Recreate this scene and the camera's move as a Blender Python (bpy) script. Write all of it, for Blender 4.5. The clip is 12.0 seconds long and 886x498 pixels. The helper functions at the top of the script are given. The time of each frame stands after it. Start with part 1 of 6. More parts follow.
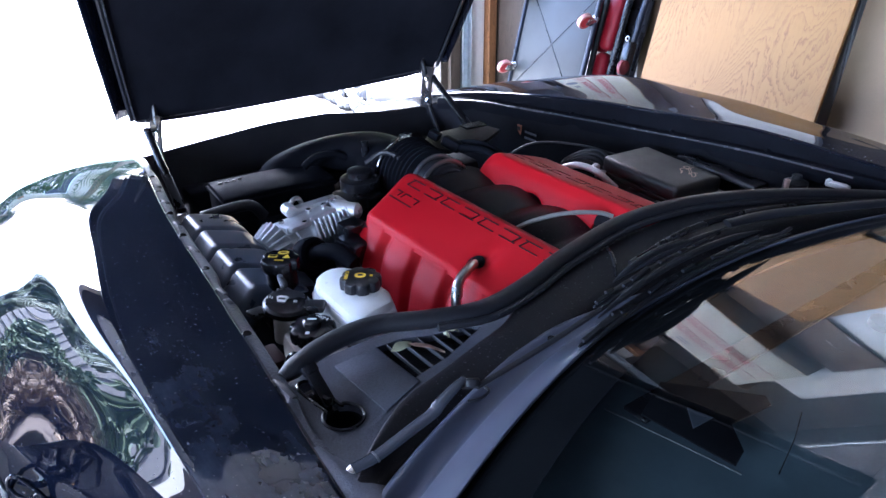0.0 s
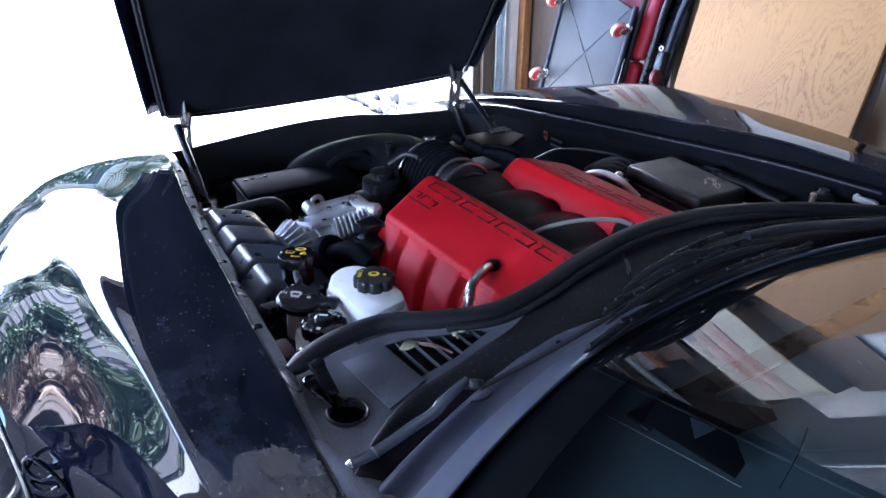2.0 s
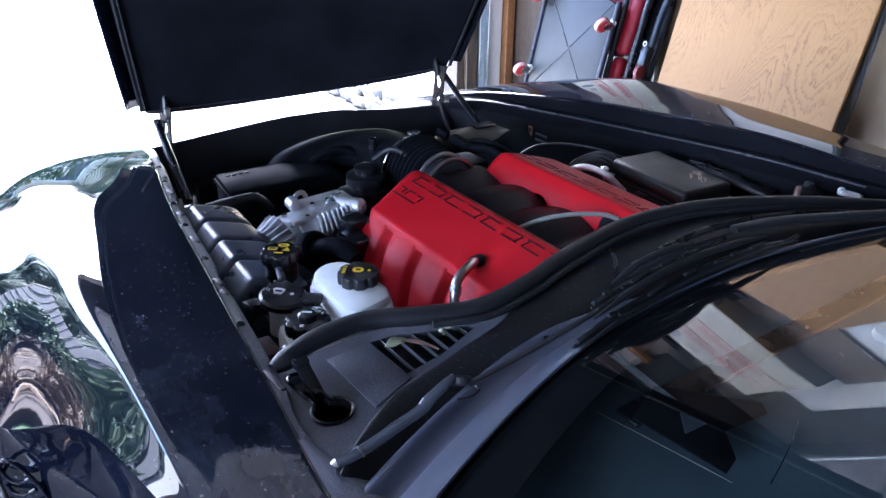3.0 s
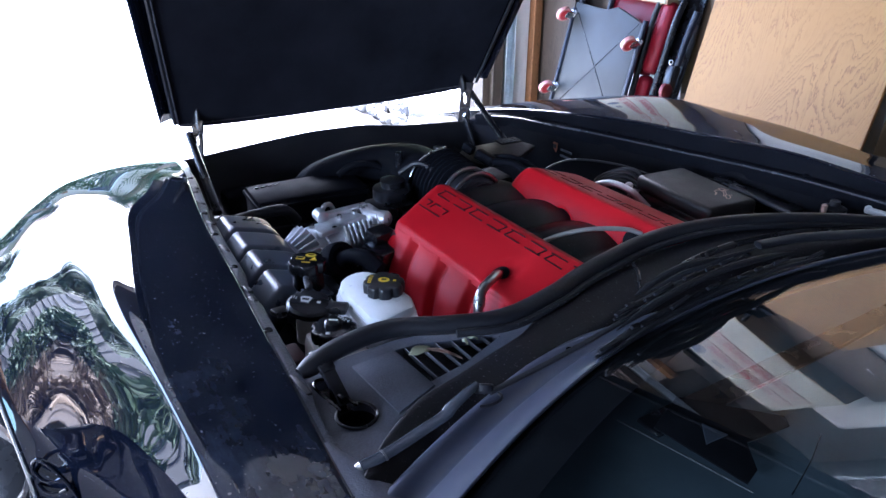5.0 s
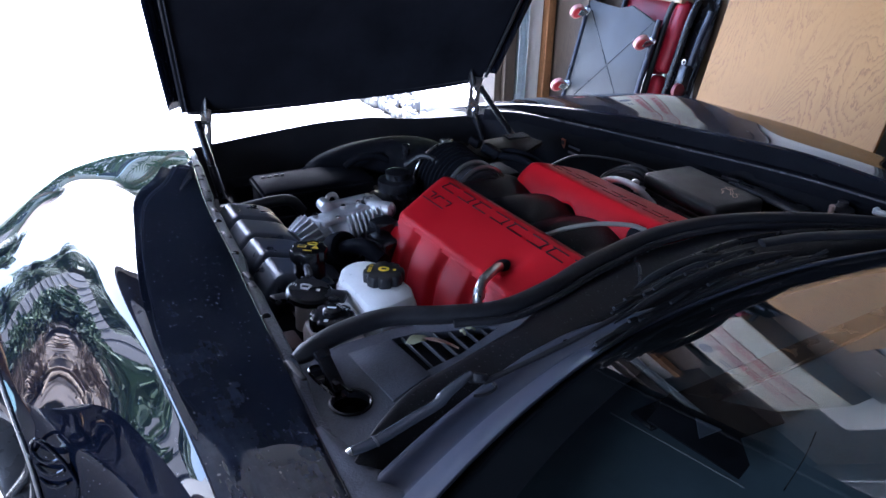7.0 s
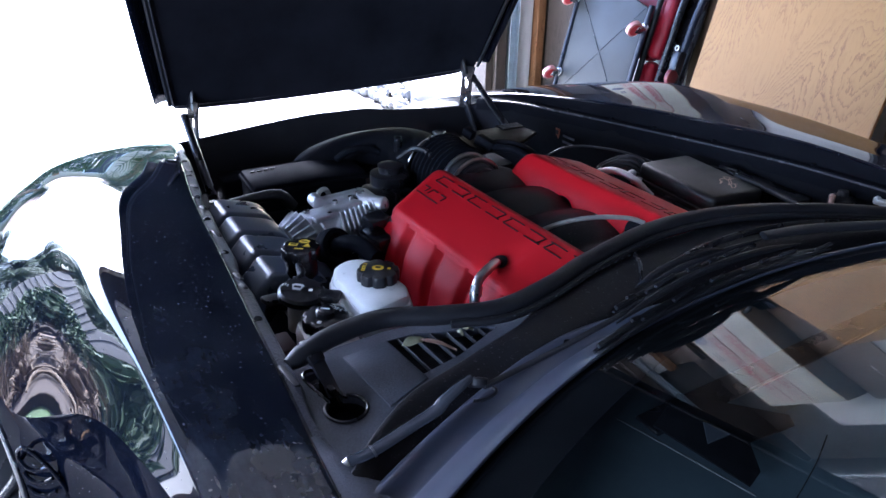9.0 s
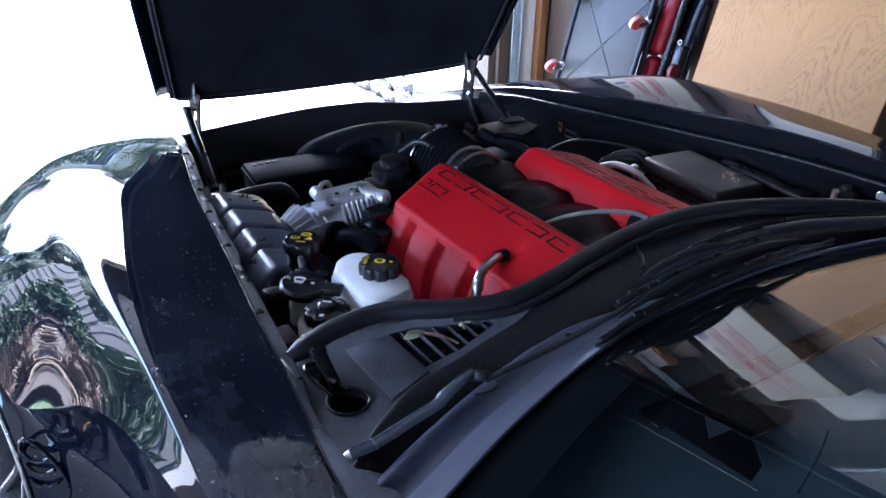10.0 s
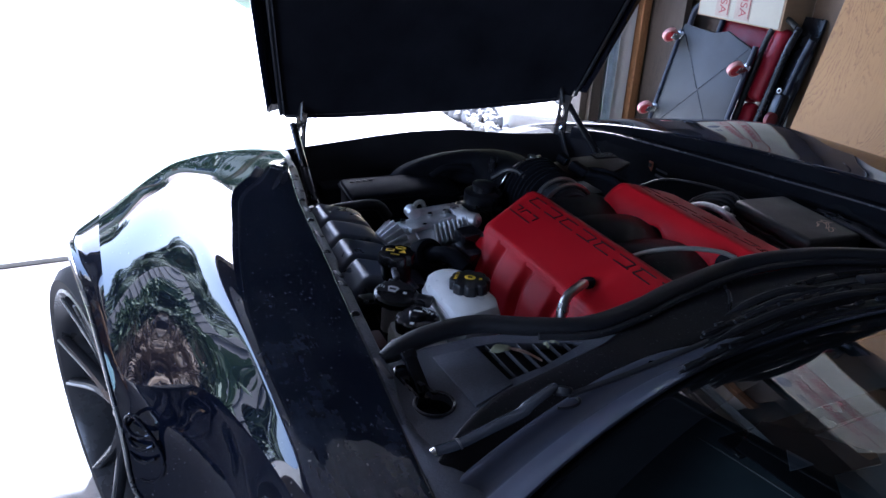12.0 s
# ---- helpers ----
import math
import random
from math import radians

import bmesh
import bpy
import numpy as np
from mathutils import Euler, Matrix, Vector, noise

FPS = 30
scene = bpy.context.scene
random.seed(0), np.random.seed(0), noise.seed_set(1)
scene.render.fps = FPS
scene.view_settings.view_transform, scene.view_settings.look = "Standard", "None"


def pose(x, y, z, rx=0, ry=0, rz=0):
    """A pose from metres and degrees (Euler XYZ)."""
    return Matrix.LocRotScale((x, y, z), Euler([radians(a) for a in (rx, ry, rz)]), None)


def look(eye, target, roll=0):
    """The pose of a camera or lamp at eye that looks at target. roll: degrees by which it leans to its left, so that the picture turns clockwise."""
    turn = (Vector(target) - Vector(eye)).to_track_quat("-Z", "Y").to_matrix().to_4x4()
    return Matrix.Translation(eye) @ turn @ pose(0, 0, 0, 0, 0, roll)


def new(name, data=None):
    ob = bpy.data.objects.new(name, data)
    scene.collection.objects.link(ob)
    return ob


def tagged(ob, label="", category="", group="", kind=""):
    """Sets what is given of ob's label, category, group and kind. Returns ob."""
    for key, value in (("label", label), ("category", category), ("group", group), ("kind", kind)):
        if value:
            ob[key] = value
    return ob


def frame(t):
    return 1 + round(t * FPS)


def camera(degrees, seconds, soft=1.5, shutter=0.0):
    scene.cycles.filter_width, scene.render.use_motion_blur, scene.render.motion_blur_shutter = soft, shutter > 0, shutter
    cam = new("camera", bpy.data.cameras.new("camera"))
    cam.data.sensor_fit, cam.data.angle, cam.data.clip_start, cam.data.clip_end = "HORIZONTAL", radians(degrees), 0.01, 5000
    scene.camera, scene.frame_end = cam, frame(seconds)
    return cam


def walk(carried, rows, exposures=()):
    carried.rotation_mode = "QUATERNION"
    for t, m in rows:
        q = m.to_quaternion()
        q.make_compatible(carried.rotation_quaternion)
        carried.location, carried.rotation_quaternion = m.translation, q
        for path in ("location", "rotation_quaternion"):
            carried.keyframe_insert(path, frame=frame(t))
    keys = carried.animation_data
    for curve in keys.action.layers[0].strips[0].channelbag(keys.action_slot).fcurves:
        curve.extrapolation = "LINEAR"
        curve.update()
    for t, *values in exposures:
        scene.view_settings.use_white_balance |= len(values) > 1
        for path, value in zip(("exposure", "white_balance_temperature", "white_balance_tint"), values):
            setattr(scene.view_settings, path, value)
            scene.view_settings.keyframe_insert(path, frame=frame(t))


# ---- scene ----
cam = camera(61.7, 12.0)
PATH = [
    (0, (-0.926, -1.437, 1.391), (0.108, 0.008, 0.472), -0.5),
    (0.5, (-0.922, -1.443, 1.395), (0.095, 0.007, 0.465), -0.6),
    (1, (-0.919, -1.453, 1.389), (0.065, 0.028, 0.475), -0.3),
    (1.5, (-0.913, -1.459, 1.387), (0.071, 0.03, 0.485), 0.4),
    (2, (-0.907, -1.458, 1.386), (0.062, 0.039, 0.482), 0.3),
    (2.5, (-0.9, -1.452, 1.376), (0.094, 0.034, 0.479), 0.4),
    (3, (-0.901, -1.446, 1.376), (0.101, 0.025, 0.465), 0.6),
    (5, (-0.914, -1.462, 1.375), (0.047, 0.062, 0.505), 0.5),
    (5.5, (-0.917, -1.47, 1.372), (0.006, 0.085, 0.517), 0.6),
    (6, (-0.907, -1.482, 1.373), (0.029, 0.067, 0.523), 0.6),
    (6.5, (-0.899, -1.481, 1.367), (0.047, 0.057, 0.507), 0.9),
    (7, (-0.901, -1.473, 1.363), (0.034, 0.064, 0.488), 1.4),
    (9, (-0.888, -1.44, 1.363), (0.058, 0.072, 0.459), 1.0),
    (9.5, (-0.891, -1.437, 1.36), (0.048, 0.067, 0.435), 1.3),
    (10, (-0.889, -1.439, 1.362), (0.051, 0.069, 0.443), 1.2),
    (10.5, (-0.89, -1.447, 1.366), (0.036, 0.083, 0.47), 0.6),
    (11, (-0.899, -1.456, 1.36), (0.019, 0.077, 0.462), 1.7),
    (11.5, (-0.919, -1.459, 1.363), (-0.042, 0.119, 0.503), 2.5),
    (12, (-0.938, -1.475, 1.362), (-0.16, 0.162, 0.517), 2.9),
]
walk(cam, [(t, look(eye, target, roll)) for t, eye, target, roll in PATH],
     exposures=((0, 4.64, 5100, 17), (2.5, 4.50, 5100, 17), (5.0, 4.36, 5100, 17), (5.5, 4.09, 5100, 17), (7, 3.99, 5100, 17), (10, 4.22, 5100, 17), (11, 4.16, 5100, 17), (11.5, 3.83, 5100, 17), (12, 3.2, 5100, 17)))

# ---- light ----
world = bpy.data.worlds.new("sky")
scene.world = world
world.use_nodes = True
wn = world.node_tree.nodes
wl = world.node_tree.links
SUN_DIR = Vector((0.30, 0.79, 0.825)).normalized()      # towards the sun
sky = wn.new("ShaderNodeTexSky")
sky.sky_type = 'NISHITA'
sky.sun_disc = False
sky.dust_density = 4.0
sky.sun_elevation = math.asin(SUN_DIR.z)
sky.sun_rotation = math.atan2(SUN_DIR.x, SUN_DIR.y)
wl.new(sky.outputs[0], wn["Background"].inputs[0])
wn["Background"].inputs[1].default_value = 0.15
sun_data = bpy.data.lights.new("sun", 'SUN')
sun_data.energy, sun_data.angle, sun_data.color = 5.0, radians(0.5), (1.0, 0.98, 0.95)
sun = new("sun", sun_data)
sun.matrix_world = look((3, 6, 8), Vector((3, 6, 8)) - SUN_DIR)


# added fill lamp, placed as daylight from a side window that is not seen
fill_data = bpy.data.lights.new("fill_daylight", 'AREA')
fill_data.shape, fill_data.size, fill_data.size_y = 'RECTANGLE', 2.3, 1.15
fill_data.energy, fill_data.color = 10.0, (0.86, 0.93, 1.0)
fill_lamp = new("fill_daylight", fill_data)
fill_lamp.matrix_world = look((-4.28, -1.6, 1.55), (0, -1.2, 0.9))


# ---- materials ----
def nodes_of(name):
    m = bpy.data.materials.new(name)
    m.use_nodes = True
    t = m.node_tree
    return m, t.nodes, t.links, t.nodes["Principled BSDF"]


def noise_node(n, l, scale, detail=4.0, coord="Object", rough=0.6, stretch=None):
    tc = n.new("ShaderNodeTexCoord")
    nz = n.new("ShaderNodeTexNoise")
    nz.inputs["Scale"].default_value = scale
    nz.inputs["Detail"].default_value = detail
    nz.inputs["Roughness"].default_value = rough
    if stretch:
        mp = n.new("ShaderNodeMapping")
        mp.inputs["Scale"].default_value = stretch
        l.new(tc.outputs[coord], mp.inputs[0])
        l.new(mp.outputs[0], nz.inputs["Vector"])
    else:
        l.new(tc.outputs[coord], nz.inputs["Vector"])
    return nz


def ramp(n, l, src, stops):
    r = n.new("ShaderNodeValToRGB")
    e = r.color_ramp.elements
    while len(e) < len(stops):
        e.new(0.5)
    for el, (p, c) in zip(e, stops):
        el.position = p
        el.color = (*c, 1) if len(c) == 3 else (c[0], c[0], c[0], 1)
    l.new(src, r.inputs[0])
    return r


def surface(name, base, rough=0.5, metal=0.0, vary=0.25, scale=6.0, grain=180.0, bump=0.15, coat=0.0, rough_vary=0.12, spec=0.5, stretch=None, fleck=None):
    """A plain real surface: colour mottled at two scales, uneven gloss, fine relief."""
    m, n, l, b = nodes_of(name)
    big = noise_node(n, l, scale, 5.0, stretch=stretch)
    fine = noise_node(n, l, grain, 3.0, stretch=stretch)
    mix = n.new("ShaderNodeMath")
    mix.operation = 'MULTIPLY_ADD'
    l.new(fine.outputs[0], mix.inputs[0])
    mix.inputs[1].default_value = 0.35
    l.new(big.outputs[0], mix.inputs[2])
    lo = tuple(c * (1 - vary) for c in base)
    hi = tuple(min(1, c * (1 + vary)) for c in base)
    r = ramp(n, l, mix.outputs[0], [(0.4, lo), (0.95, hi)])
    top = r.outputs[0]
    if fleck:
        # settled grit and dried drops, in patches
        spots = noise_node(n, l, fleck, 1.5)
        patch = ramp(n, l, big.outputs[0], [(0.35, (0.25,)), (0.65, (1.0,))])
        seen = ramp(n, l, spots.outputs[0], [(0.66, (0.0,)), (0.74, (0.75,))])
        both = n.new("ShaderNodeMath")
        both.operation = 'MULTIPLY'
        l.new(patch.outputs[0], both.inputs[0])
        l.new(seen.outputs[0], both.inputs[1])
        mf = n.new("ShaderNodeMixRGB")
        mf.inputs[2].default_value = (0.13, 0.13, 0.14, 1)
        l.new(both.outputs[0], mf.inputs[0])
        l.new(top, mf.inputs[1])
        top = mf.outputs[0]
    l.new(top, b.inputs["Base Color"])
    rr = ramp(n, l, big.outputs[0], [(0.3, (max(0.02, rough - rough_vary),)), (0.7, (min(1, rough + rough_vary),))])
    l.new(rr.outputs[0], b.inputs["Roughness"])
    b.inputs["Metallic"].default_value = metal
    b.inputs["Coat Weight"].default_value = coat
    b.inputs["Coat Roughness"].default_value = 0.03
    b.inputs["Specular IOR Level"].default_value = spec
    if bump:
        bp = n.new("ShaderNodeBump")
        bp.inputs["Strength"].default_value = bump
        bp.inputs["Distance"].default_value = 0.002
        l.new(fine.outputs[0], bp.inputs["Height"])
        l.new(bp.outputs[0], b.inputs["Normal"])
    return m


def paint_material():
    """Near-black navy car paint under clear coat, with wiped dust, a few specks and faint streaks."""
    m, n, l, b = nodes_of("black_paint")
    film = noise_node(n, l, 15.0, 6.0, rough=0.7)
    wipe = noise_node(n, l, 3.0, 5.0, rough=0.7, stretch=(9, 1.2, 9))
    speck = noise_node(n, l, 170.0, 1.0)
    fleck = ramp(n, l, speck.outputs[0], [(0.715, (0.0,)), (0.78, (0.7,))])
    a = ramp(n, l, film.outputs[0], [(0.36, (0.08,)), (0.66, (1.0,))])
    c = ramp(n, l, wipe.outputs[0], [(0.30, (0.05,)), (0.60, (1.0,))])
    mul = n.new("ShaderNodeMath")
    mul.operation = 'MULTIPLY'
    l.new(a.outputs[0], mul.inputs[0])
    l.new(c.outputs[0], mul.inputs[1])
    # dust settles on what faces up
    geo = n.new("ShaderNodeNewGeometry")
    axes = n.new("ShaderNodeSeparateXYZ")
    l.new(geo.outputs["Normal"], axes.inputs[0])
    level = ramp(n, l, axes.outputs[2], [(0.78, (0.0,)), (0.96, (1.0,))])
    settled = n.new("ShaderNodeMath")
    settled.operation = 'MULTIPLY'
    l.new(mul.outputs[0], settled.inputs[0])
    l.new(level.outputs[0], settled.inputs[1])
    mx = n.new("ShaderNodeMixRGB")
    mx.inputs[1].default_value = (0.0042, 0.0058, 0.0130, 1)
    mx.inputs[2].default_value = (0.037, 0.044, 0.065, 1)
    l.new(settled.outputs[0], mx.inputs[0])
    m2 = n.new("ShaderNodeMixRGB")
    m2.inputs[2].default_value = (0.22, 0.22, 0.23, 1)
    l.new(fleck.outputs[0], m2.inputs[0])
    l.new(mx.outputs[0], m2.inputs[1])
    l.new(m2.outputs[0], b.inputs["Base Color"])
    b.inputs["Roughness"].default_value = 0.35
    b.inputs["Specular IOR Level"].default_value = 0.0
    b.inputs["Coat Weight"].default_value = 1.0
    b.inputs["Coat IOR"].default_value = 1.52
    rr = ramp(n, l, mul.outputs[0], [(0.0, (0.008,)), (1.0, (0.03,))])
    l.new(rr.outputs[0], b.inputs["Coat Roughness"])
    return m


def wood_material(name, light, dark, turn=0.0, ring=5.0, stretch=(1, 6, 0.6), warp=5.0):
    m, n, l, b = nodes_of(name)
    tc = n.new("ShaderNodeTexCoord")
    mp = n.new("ShaderNodeMapping")
    mp.inputs["Scale"].default_value = stretch
    mp.inputs["Rotation"].default_value = (turn, 0, 0)
    l.new(tc.outputs["Object"], mp.inputs[0])
    nz = n.new("ShaderNodeTexNoise")
    nz.inputs["Scale"].default_value = 1.1
    nz.inputs["Detail"].default_value = 2.0
    nz.inputs["Distortion"].default_value = 0.4
    l.new(mp.outputs[0], nz.inputs["Vector"])
    mul = n.new("ShaderNodeMath")
    mul.operation = 'MULTIPLY'
    mul.inputs[1].default_value = warp
    l.new(nz.outputs[0], mul.inputs[0])
    jag = noise_node(n, l, 44.0, 5.0, stretch=(1, 1.8, 0.5))
    ja = n.new("ShaderNodeMath")
    ja.operation = 'MULTIPLY_ADD'
    ja.inputs[1].default_value = 2.2
    l.new(jag.outputs[0], ja.inputs[0])
    l.new(mul.outputs[0], ja.inputs[2])
    fr = n.new("ShaderNodeMath")
    fr.operation = 'FRACT'
    l.new(ja.outputs[0], fr.inputs[0])
    saw = ramp(n, l, fr.outputs[0], [(0.0, (0.02,)), (0.06, (0.15,)), (0.20, (0.60,)), (0.55, (0.80,)), (1.0, (0.88,))])
    # the grain fades out in places
    fade = noise_node(n, l, 2.2, 1.0)
    keep = ramp(n, l, fade.outputs[0], [(0.40, (0.25,)), (0.56, (1.0,))])
    soft = n.new("ShaderNodeMix")
    l.new(keep.outputs[0], soft.inputs[0])
    soft.inputs[2].default_value = 0.74
    l.new(saw.outputs[0], soft.inputs[3])
    fib = noise_node(n, l, 40.0, 6.0, stretch=(1, 12, 0.5))
    add = n.new("ShaderNodeMath")
    add.operation = 'MULTIPLY_ADD'
    l.new(fib.outputs[0], add.inputs[0])
    add.inputs[1].default_value = 0.30
    l.new(soft.outputs[0], add.inputs[2])
    mid = tuple(0.5 * (x + y) for x, y in zip(light, dark))
    r = ramp(n, l, add.outputs[0], [(0.20, dark), (0.55, mid), (0.95, light), (1.0, light)])
    l.new(r.outputs[0], b.inputs["Base Color"])
    b.inputs["Roughness"].default_value = 0.6
    bp = n.new("ShaderNodeBump")
    bp.inputs["Strength"].default_value = 0.15
    bp.inputs["Distance"].default_value = 0.002
    l.new(fib.outputs[0], bp.inputs["Height"])
    l.new(bp.outputs[0], b.inputs["Normal"])
    return m


def glass_material():
    """Laminated windscreen: clear, slightly green, with Fresnel gloss."""
    m, n, l, b = nodes_of("windscreen_glass")
    n.remove(b)
    out = n["Material Output"]
    tr = n.new("ShaderNodeBsdfTransparent")
    tr.inputs[0].default_value = (0.72, 0.84, 0.82, 1)
    gl = n.new("ShaderNodeBsdfGlossy")
    gl.inputs["Roughness"].default_value = 0.015
    fr = n.new("ShaderNodeFresnel")
    fr.inputs[0].default_value = 2.2
    mx = n.new("ShaderNodeMixShader")
    l.new(fr.outputs[0], mx.inputs[0])
    l.new(tr.outputs[0], mx.inputs[1])
    l.new(gl.outputs[0], mx.inputs[2])
    l.new(mx.outputs[0], out.inputs[0])
    return m


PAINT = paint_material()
PLASTIC = surface("black_plastic", (0.019, 0.019, 0.023), 0.42, vary=0.35, grain=420, bump=0.25, spec=0.3)
SATIN = surface("satin_black_plastic", (0.012, 0.012, 0.015), 0.27, vary=0.4, grain=300, bump=0.12)
COWL = surface("cowl_plastic", (0.0105, 0.0100, 0.0128), 0.48, vary=0.4, scale=7, grain=380, bump=0.2, spec=0.16, fleck=240)
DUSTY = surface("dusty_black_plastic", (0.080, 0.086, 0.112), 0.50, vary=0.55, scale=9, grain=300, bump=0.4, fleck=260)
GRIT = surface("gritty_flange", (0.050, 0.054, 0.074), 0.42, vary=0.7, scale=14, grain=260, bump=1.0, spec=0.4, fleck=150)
PAD = surface("foam_pad", (0.034, 0.045, 0.070), 0.33, vary=0.3, scale=12, grain=350, bump=0.12)
RUBBER = surface("rubber", (0.0125, 0.0127, 0.0165), 0.46, vary=0.4, grain=250, bump=0.25)
LINER = surface("hood_liner_felt", (0.0185, 0.0195, 0.0265), 0.9, vary=0.4, grain=600, bump=0.3, spec=0.04)
VOID = surface("bay_black", (0.0085, 0.0088, 0.0120), 0.80, vary=0.4, grain=120, spec=0.1)
RED = surface("red_cover_plastic", (0.45, 0.0060, 0.0125), 0.46, vary=0.10, scale=5, grain=900, bump=0.12, spec=0.16)
MARK_RED = surface("dark_red_relief", (0.20, 0.005, 0.009), 0.45, bump=0, spec=0.16)
INK = surface("black_lettering", (0.012, 0.004, 0.005), 0.5, bump=0)
WHITE_PLASTIC = surface("milky_plastic", (0.78, 0.79, 0.80), 0.34, vary=0.10, scale=18, grain=300, bump=0.05)
ALU = surface("cast_aluminium", (0.64, 0.65, 0.68), 0.36, metal=0.65, vary=0.3, scale=20, grain=350, bump=0.5)
STEEL = surface("steel", (0.55, 0.55, 0.55), 0.28, metal=1.0, vary=0.2, grain=250, bump=0.1)
GALV = surface("galvanised_steel", (0.50, 0.56, 0.60), 0.42, metal=0.8, vary=0.25, scale=14, grain=90)
STEEL_DARK = surface("dark_bead", (0.10, 0.10, 0.115), 0.25, vary=0.2, metal=0.4, bump=0.02)
GREYLINE = surface("grey_hose", (0.40, 0.39, 0.37), 0.30, vary=0.2, metal=0.5)
BOTTLE = surface("grey_bottle", (0.52, 0.48, 0.44), 0.5, vary=0.2, scale=10)
BARGREY = surface("worn_grey_bar", (0.040, 0.041, 0.048), 0.45, vary=0.3)
BLADE = surface("wiper_rubber", (0.0165, 0.0172, 0.0220), 0.50, vary=0.4, grain=250, bump=0.2, spec=0.25)
YELLOW = surface("yellow_print", (0.70, 0.48, 0.02), 0.5, bump=0, vary=0.1)
WHITE = surface("white_print", (0.7, 0.7, 0.7), 0.5, bump=0, vary=0.1)
ORANGE = surface("orange_print", (0.30, 0.085, 0.04), 0.5, bump=0, vary=0.2)
PLY = wood_material("plywood", (0.325, 0.168, 0.044), (0.175, 0.078, 0.020), warp=44.0, stretch=(1, 2.6, 0.8))
STUD = wood_material("old_stud", (0.065, 0.048, 0.036), (0.035, 0.025, 0.018), stretch=(4, 14, 1))
STICK = wood_material("orange_wood", (0.26, 0.12, 0.045), (0.14, 0.06, 0.022), stretch=(6, 20, 1))
CONCRETE = surface("concrete", (0.52, 0.51, 0.48), 0.85, vary=0.22, scale=2.5, grain=60, bump=0.5)
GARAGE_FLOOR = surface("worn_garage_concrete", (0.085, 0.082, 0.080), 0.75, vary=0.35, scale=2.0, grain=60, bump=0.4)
DRYWALL = surface("drywall", (0.58, 0.57, 0.55), 0.8, vary=0.12, scale=1.5, grain=120, bump=0.2)
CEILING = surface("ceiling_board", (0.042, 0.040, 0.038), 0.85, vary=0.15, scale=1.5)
CARD = surface("cardboard", (0.34, 0.24, 0.145), 0.8, vary=0.12, scale=7, grain=140, stretch=(1, 1, 6))
PAPER = surface("pale_label_paper", (0.34, 0.325, 0.255), 0.7, vary=0.08, scale=9)
REDPRINT = surface("red_print", (0.26, 0.055, 0.055), 0.7, vary=0.3, scale=30)
CREEPER_RED = surface("red_vinyl", (0.21, 0.007, 0.016), 0.42, vary=0.2, scale=8, grain=260, bump=0.3, spec=0.25)
DOLLY_GREY = surface("grey_board", (0.0165, 0.0195, 0.0195), 0.55, vary=0.15, scale=6)
NAVY = surface("navy_steel", (0.012, 0.017, 0.034), 0.35, vary=0.3)
WHEEL_RED = surface("caster_red", (0.50, 0.03, 0.035), 0.4, vary=0.15)
CASTER_PINK = surface("caster_tread", (0.62, 0.30, 0.27), 0.5, vary=0.15)
CABINET_WHITE = surface("white_cabinet_paint", (0.74, 0.74, 0.72), 0.4, vary=0.06)
FRAMING = surface("bare_framing", (0.085, 0.07, 0.06), 0.8, vary=0.3, scale=3, grain=80, stretch=(1, 1, 0.2))
DOOR_PAINT = surface("door_paint", (0.135, 0.132, 0.145), 0.5, vary=0.08)
GLASS = glass_material()
STONE = surface("river_stone", (0.15, 0.145, 0.135), 0.8, vary=0.45, scale=5, grain=50, bump=0.5)
GRASS = surface("grass", (0.045, 0.075, 0.025), 0.9, vary=0.5, scale=3, grain=60)
LEAF = surface("palm_leaf", (0.040, 0.072, 0.028), 0.65, vary=0.5, scale=3)
BARK = surface("palm_bark", (0.20, 0.15, 0.10), 0.9, vary=0.5, scale=8, grain=50, bump=0.6)
STUCCO = surface("stucco", (0.50, 0.42, 0.33), 0.9, vary=0.1, scale=2)
ROOF = surface("roof_tile", (0.22, 0.15, 0.11), 0.8, vary=0.3, scale=5)
FROND_BROWN = surface("dry_frond", (0.15, 0.110, 0.075), 0.8, vary=0.35, scale=12)
WOODCHIP = surface("bark_mulch", (0.050, 0.036, 0.026), 0.9, vary=0.5, scale=30, grain=80, bump=0.8)
RIM = surface("gunmetal_rim", (0.060, 0.062, 0.070), 0.26, metal=0.55, vary=0.2, grain=250, bump=0.1)
TYRE = surface("tyre_rubber", (0.012, 0.012, 0.013), 0.75, vary=0.3, grain=120, bump=0.4)
DEAD_LEAF = surface("dry_leaf", (0.40, 0.27, 0.22), 0.7, vary=0.25, scale=40)
LEATHER = surface("black_dashboard", (0.135, 0.175, 0.215), 0.6, vary=0.3, grain=300)
MOULDING = surface("navy_moulding", (0.070, 0.078, 0.115), 0.32, vary=0.08, scale=3, bump=0.01, coat=0.3, rough_vary=0.03)
ARM = surface("wiper_arm_satin", (0.050, 0.055, 0.070), 0.22, metal=0.25, vary=0.15, scale=20, bump=0.03, rough_vary=0.05)
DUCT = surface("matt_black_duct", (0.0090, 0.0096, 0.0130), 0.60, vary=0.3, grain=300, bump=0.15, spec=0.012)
LID = surface("brown_black_lid", (0.0125, 0.0100, 0.0095), 0.5, vary=0.4, scale=9, grain=320, bump=0.25)
FENCE = surface("grey_fence_board", (0.15, 0.145, 0.145), 0.85, vary=0.25, scale=4, grain=60, bump=0.3, stretch=(1, 1, 0.2))


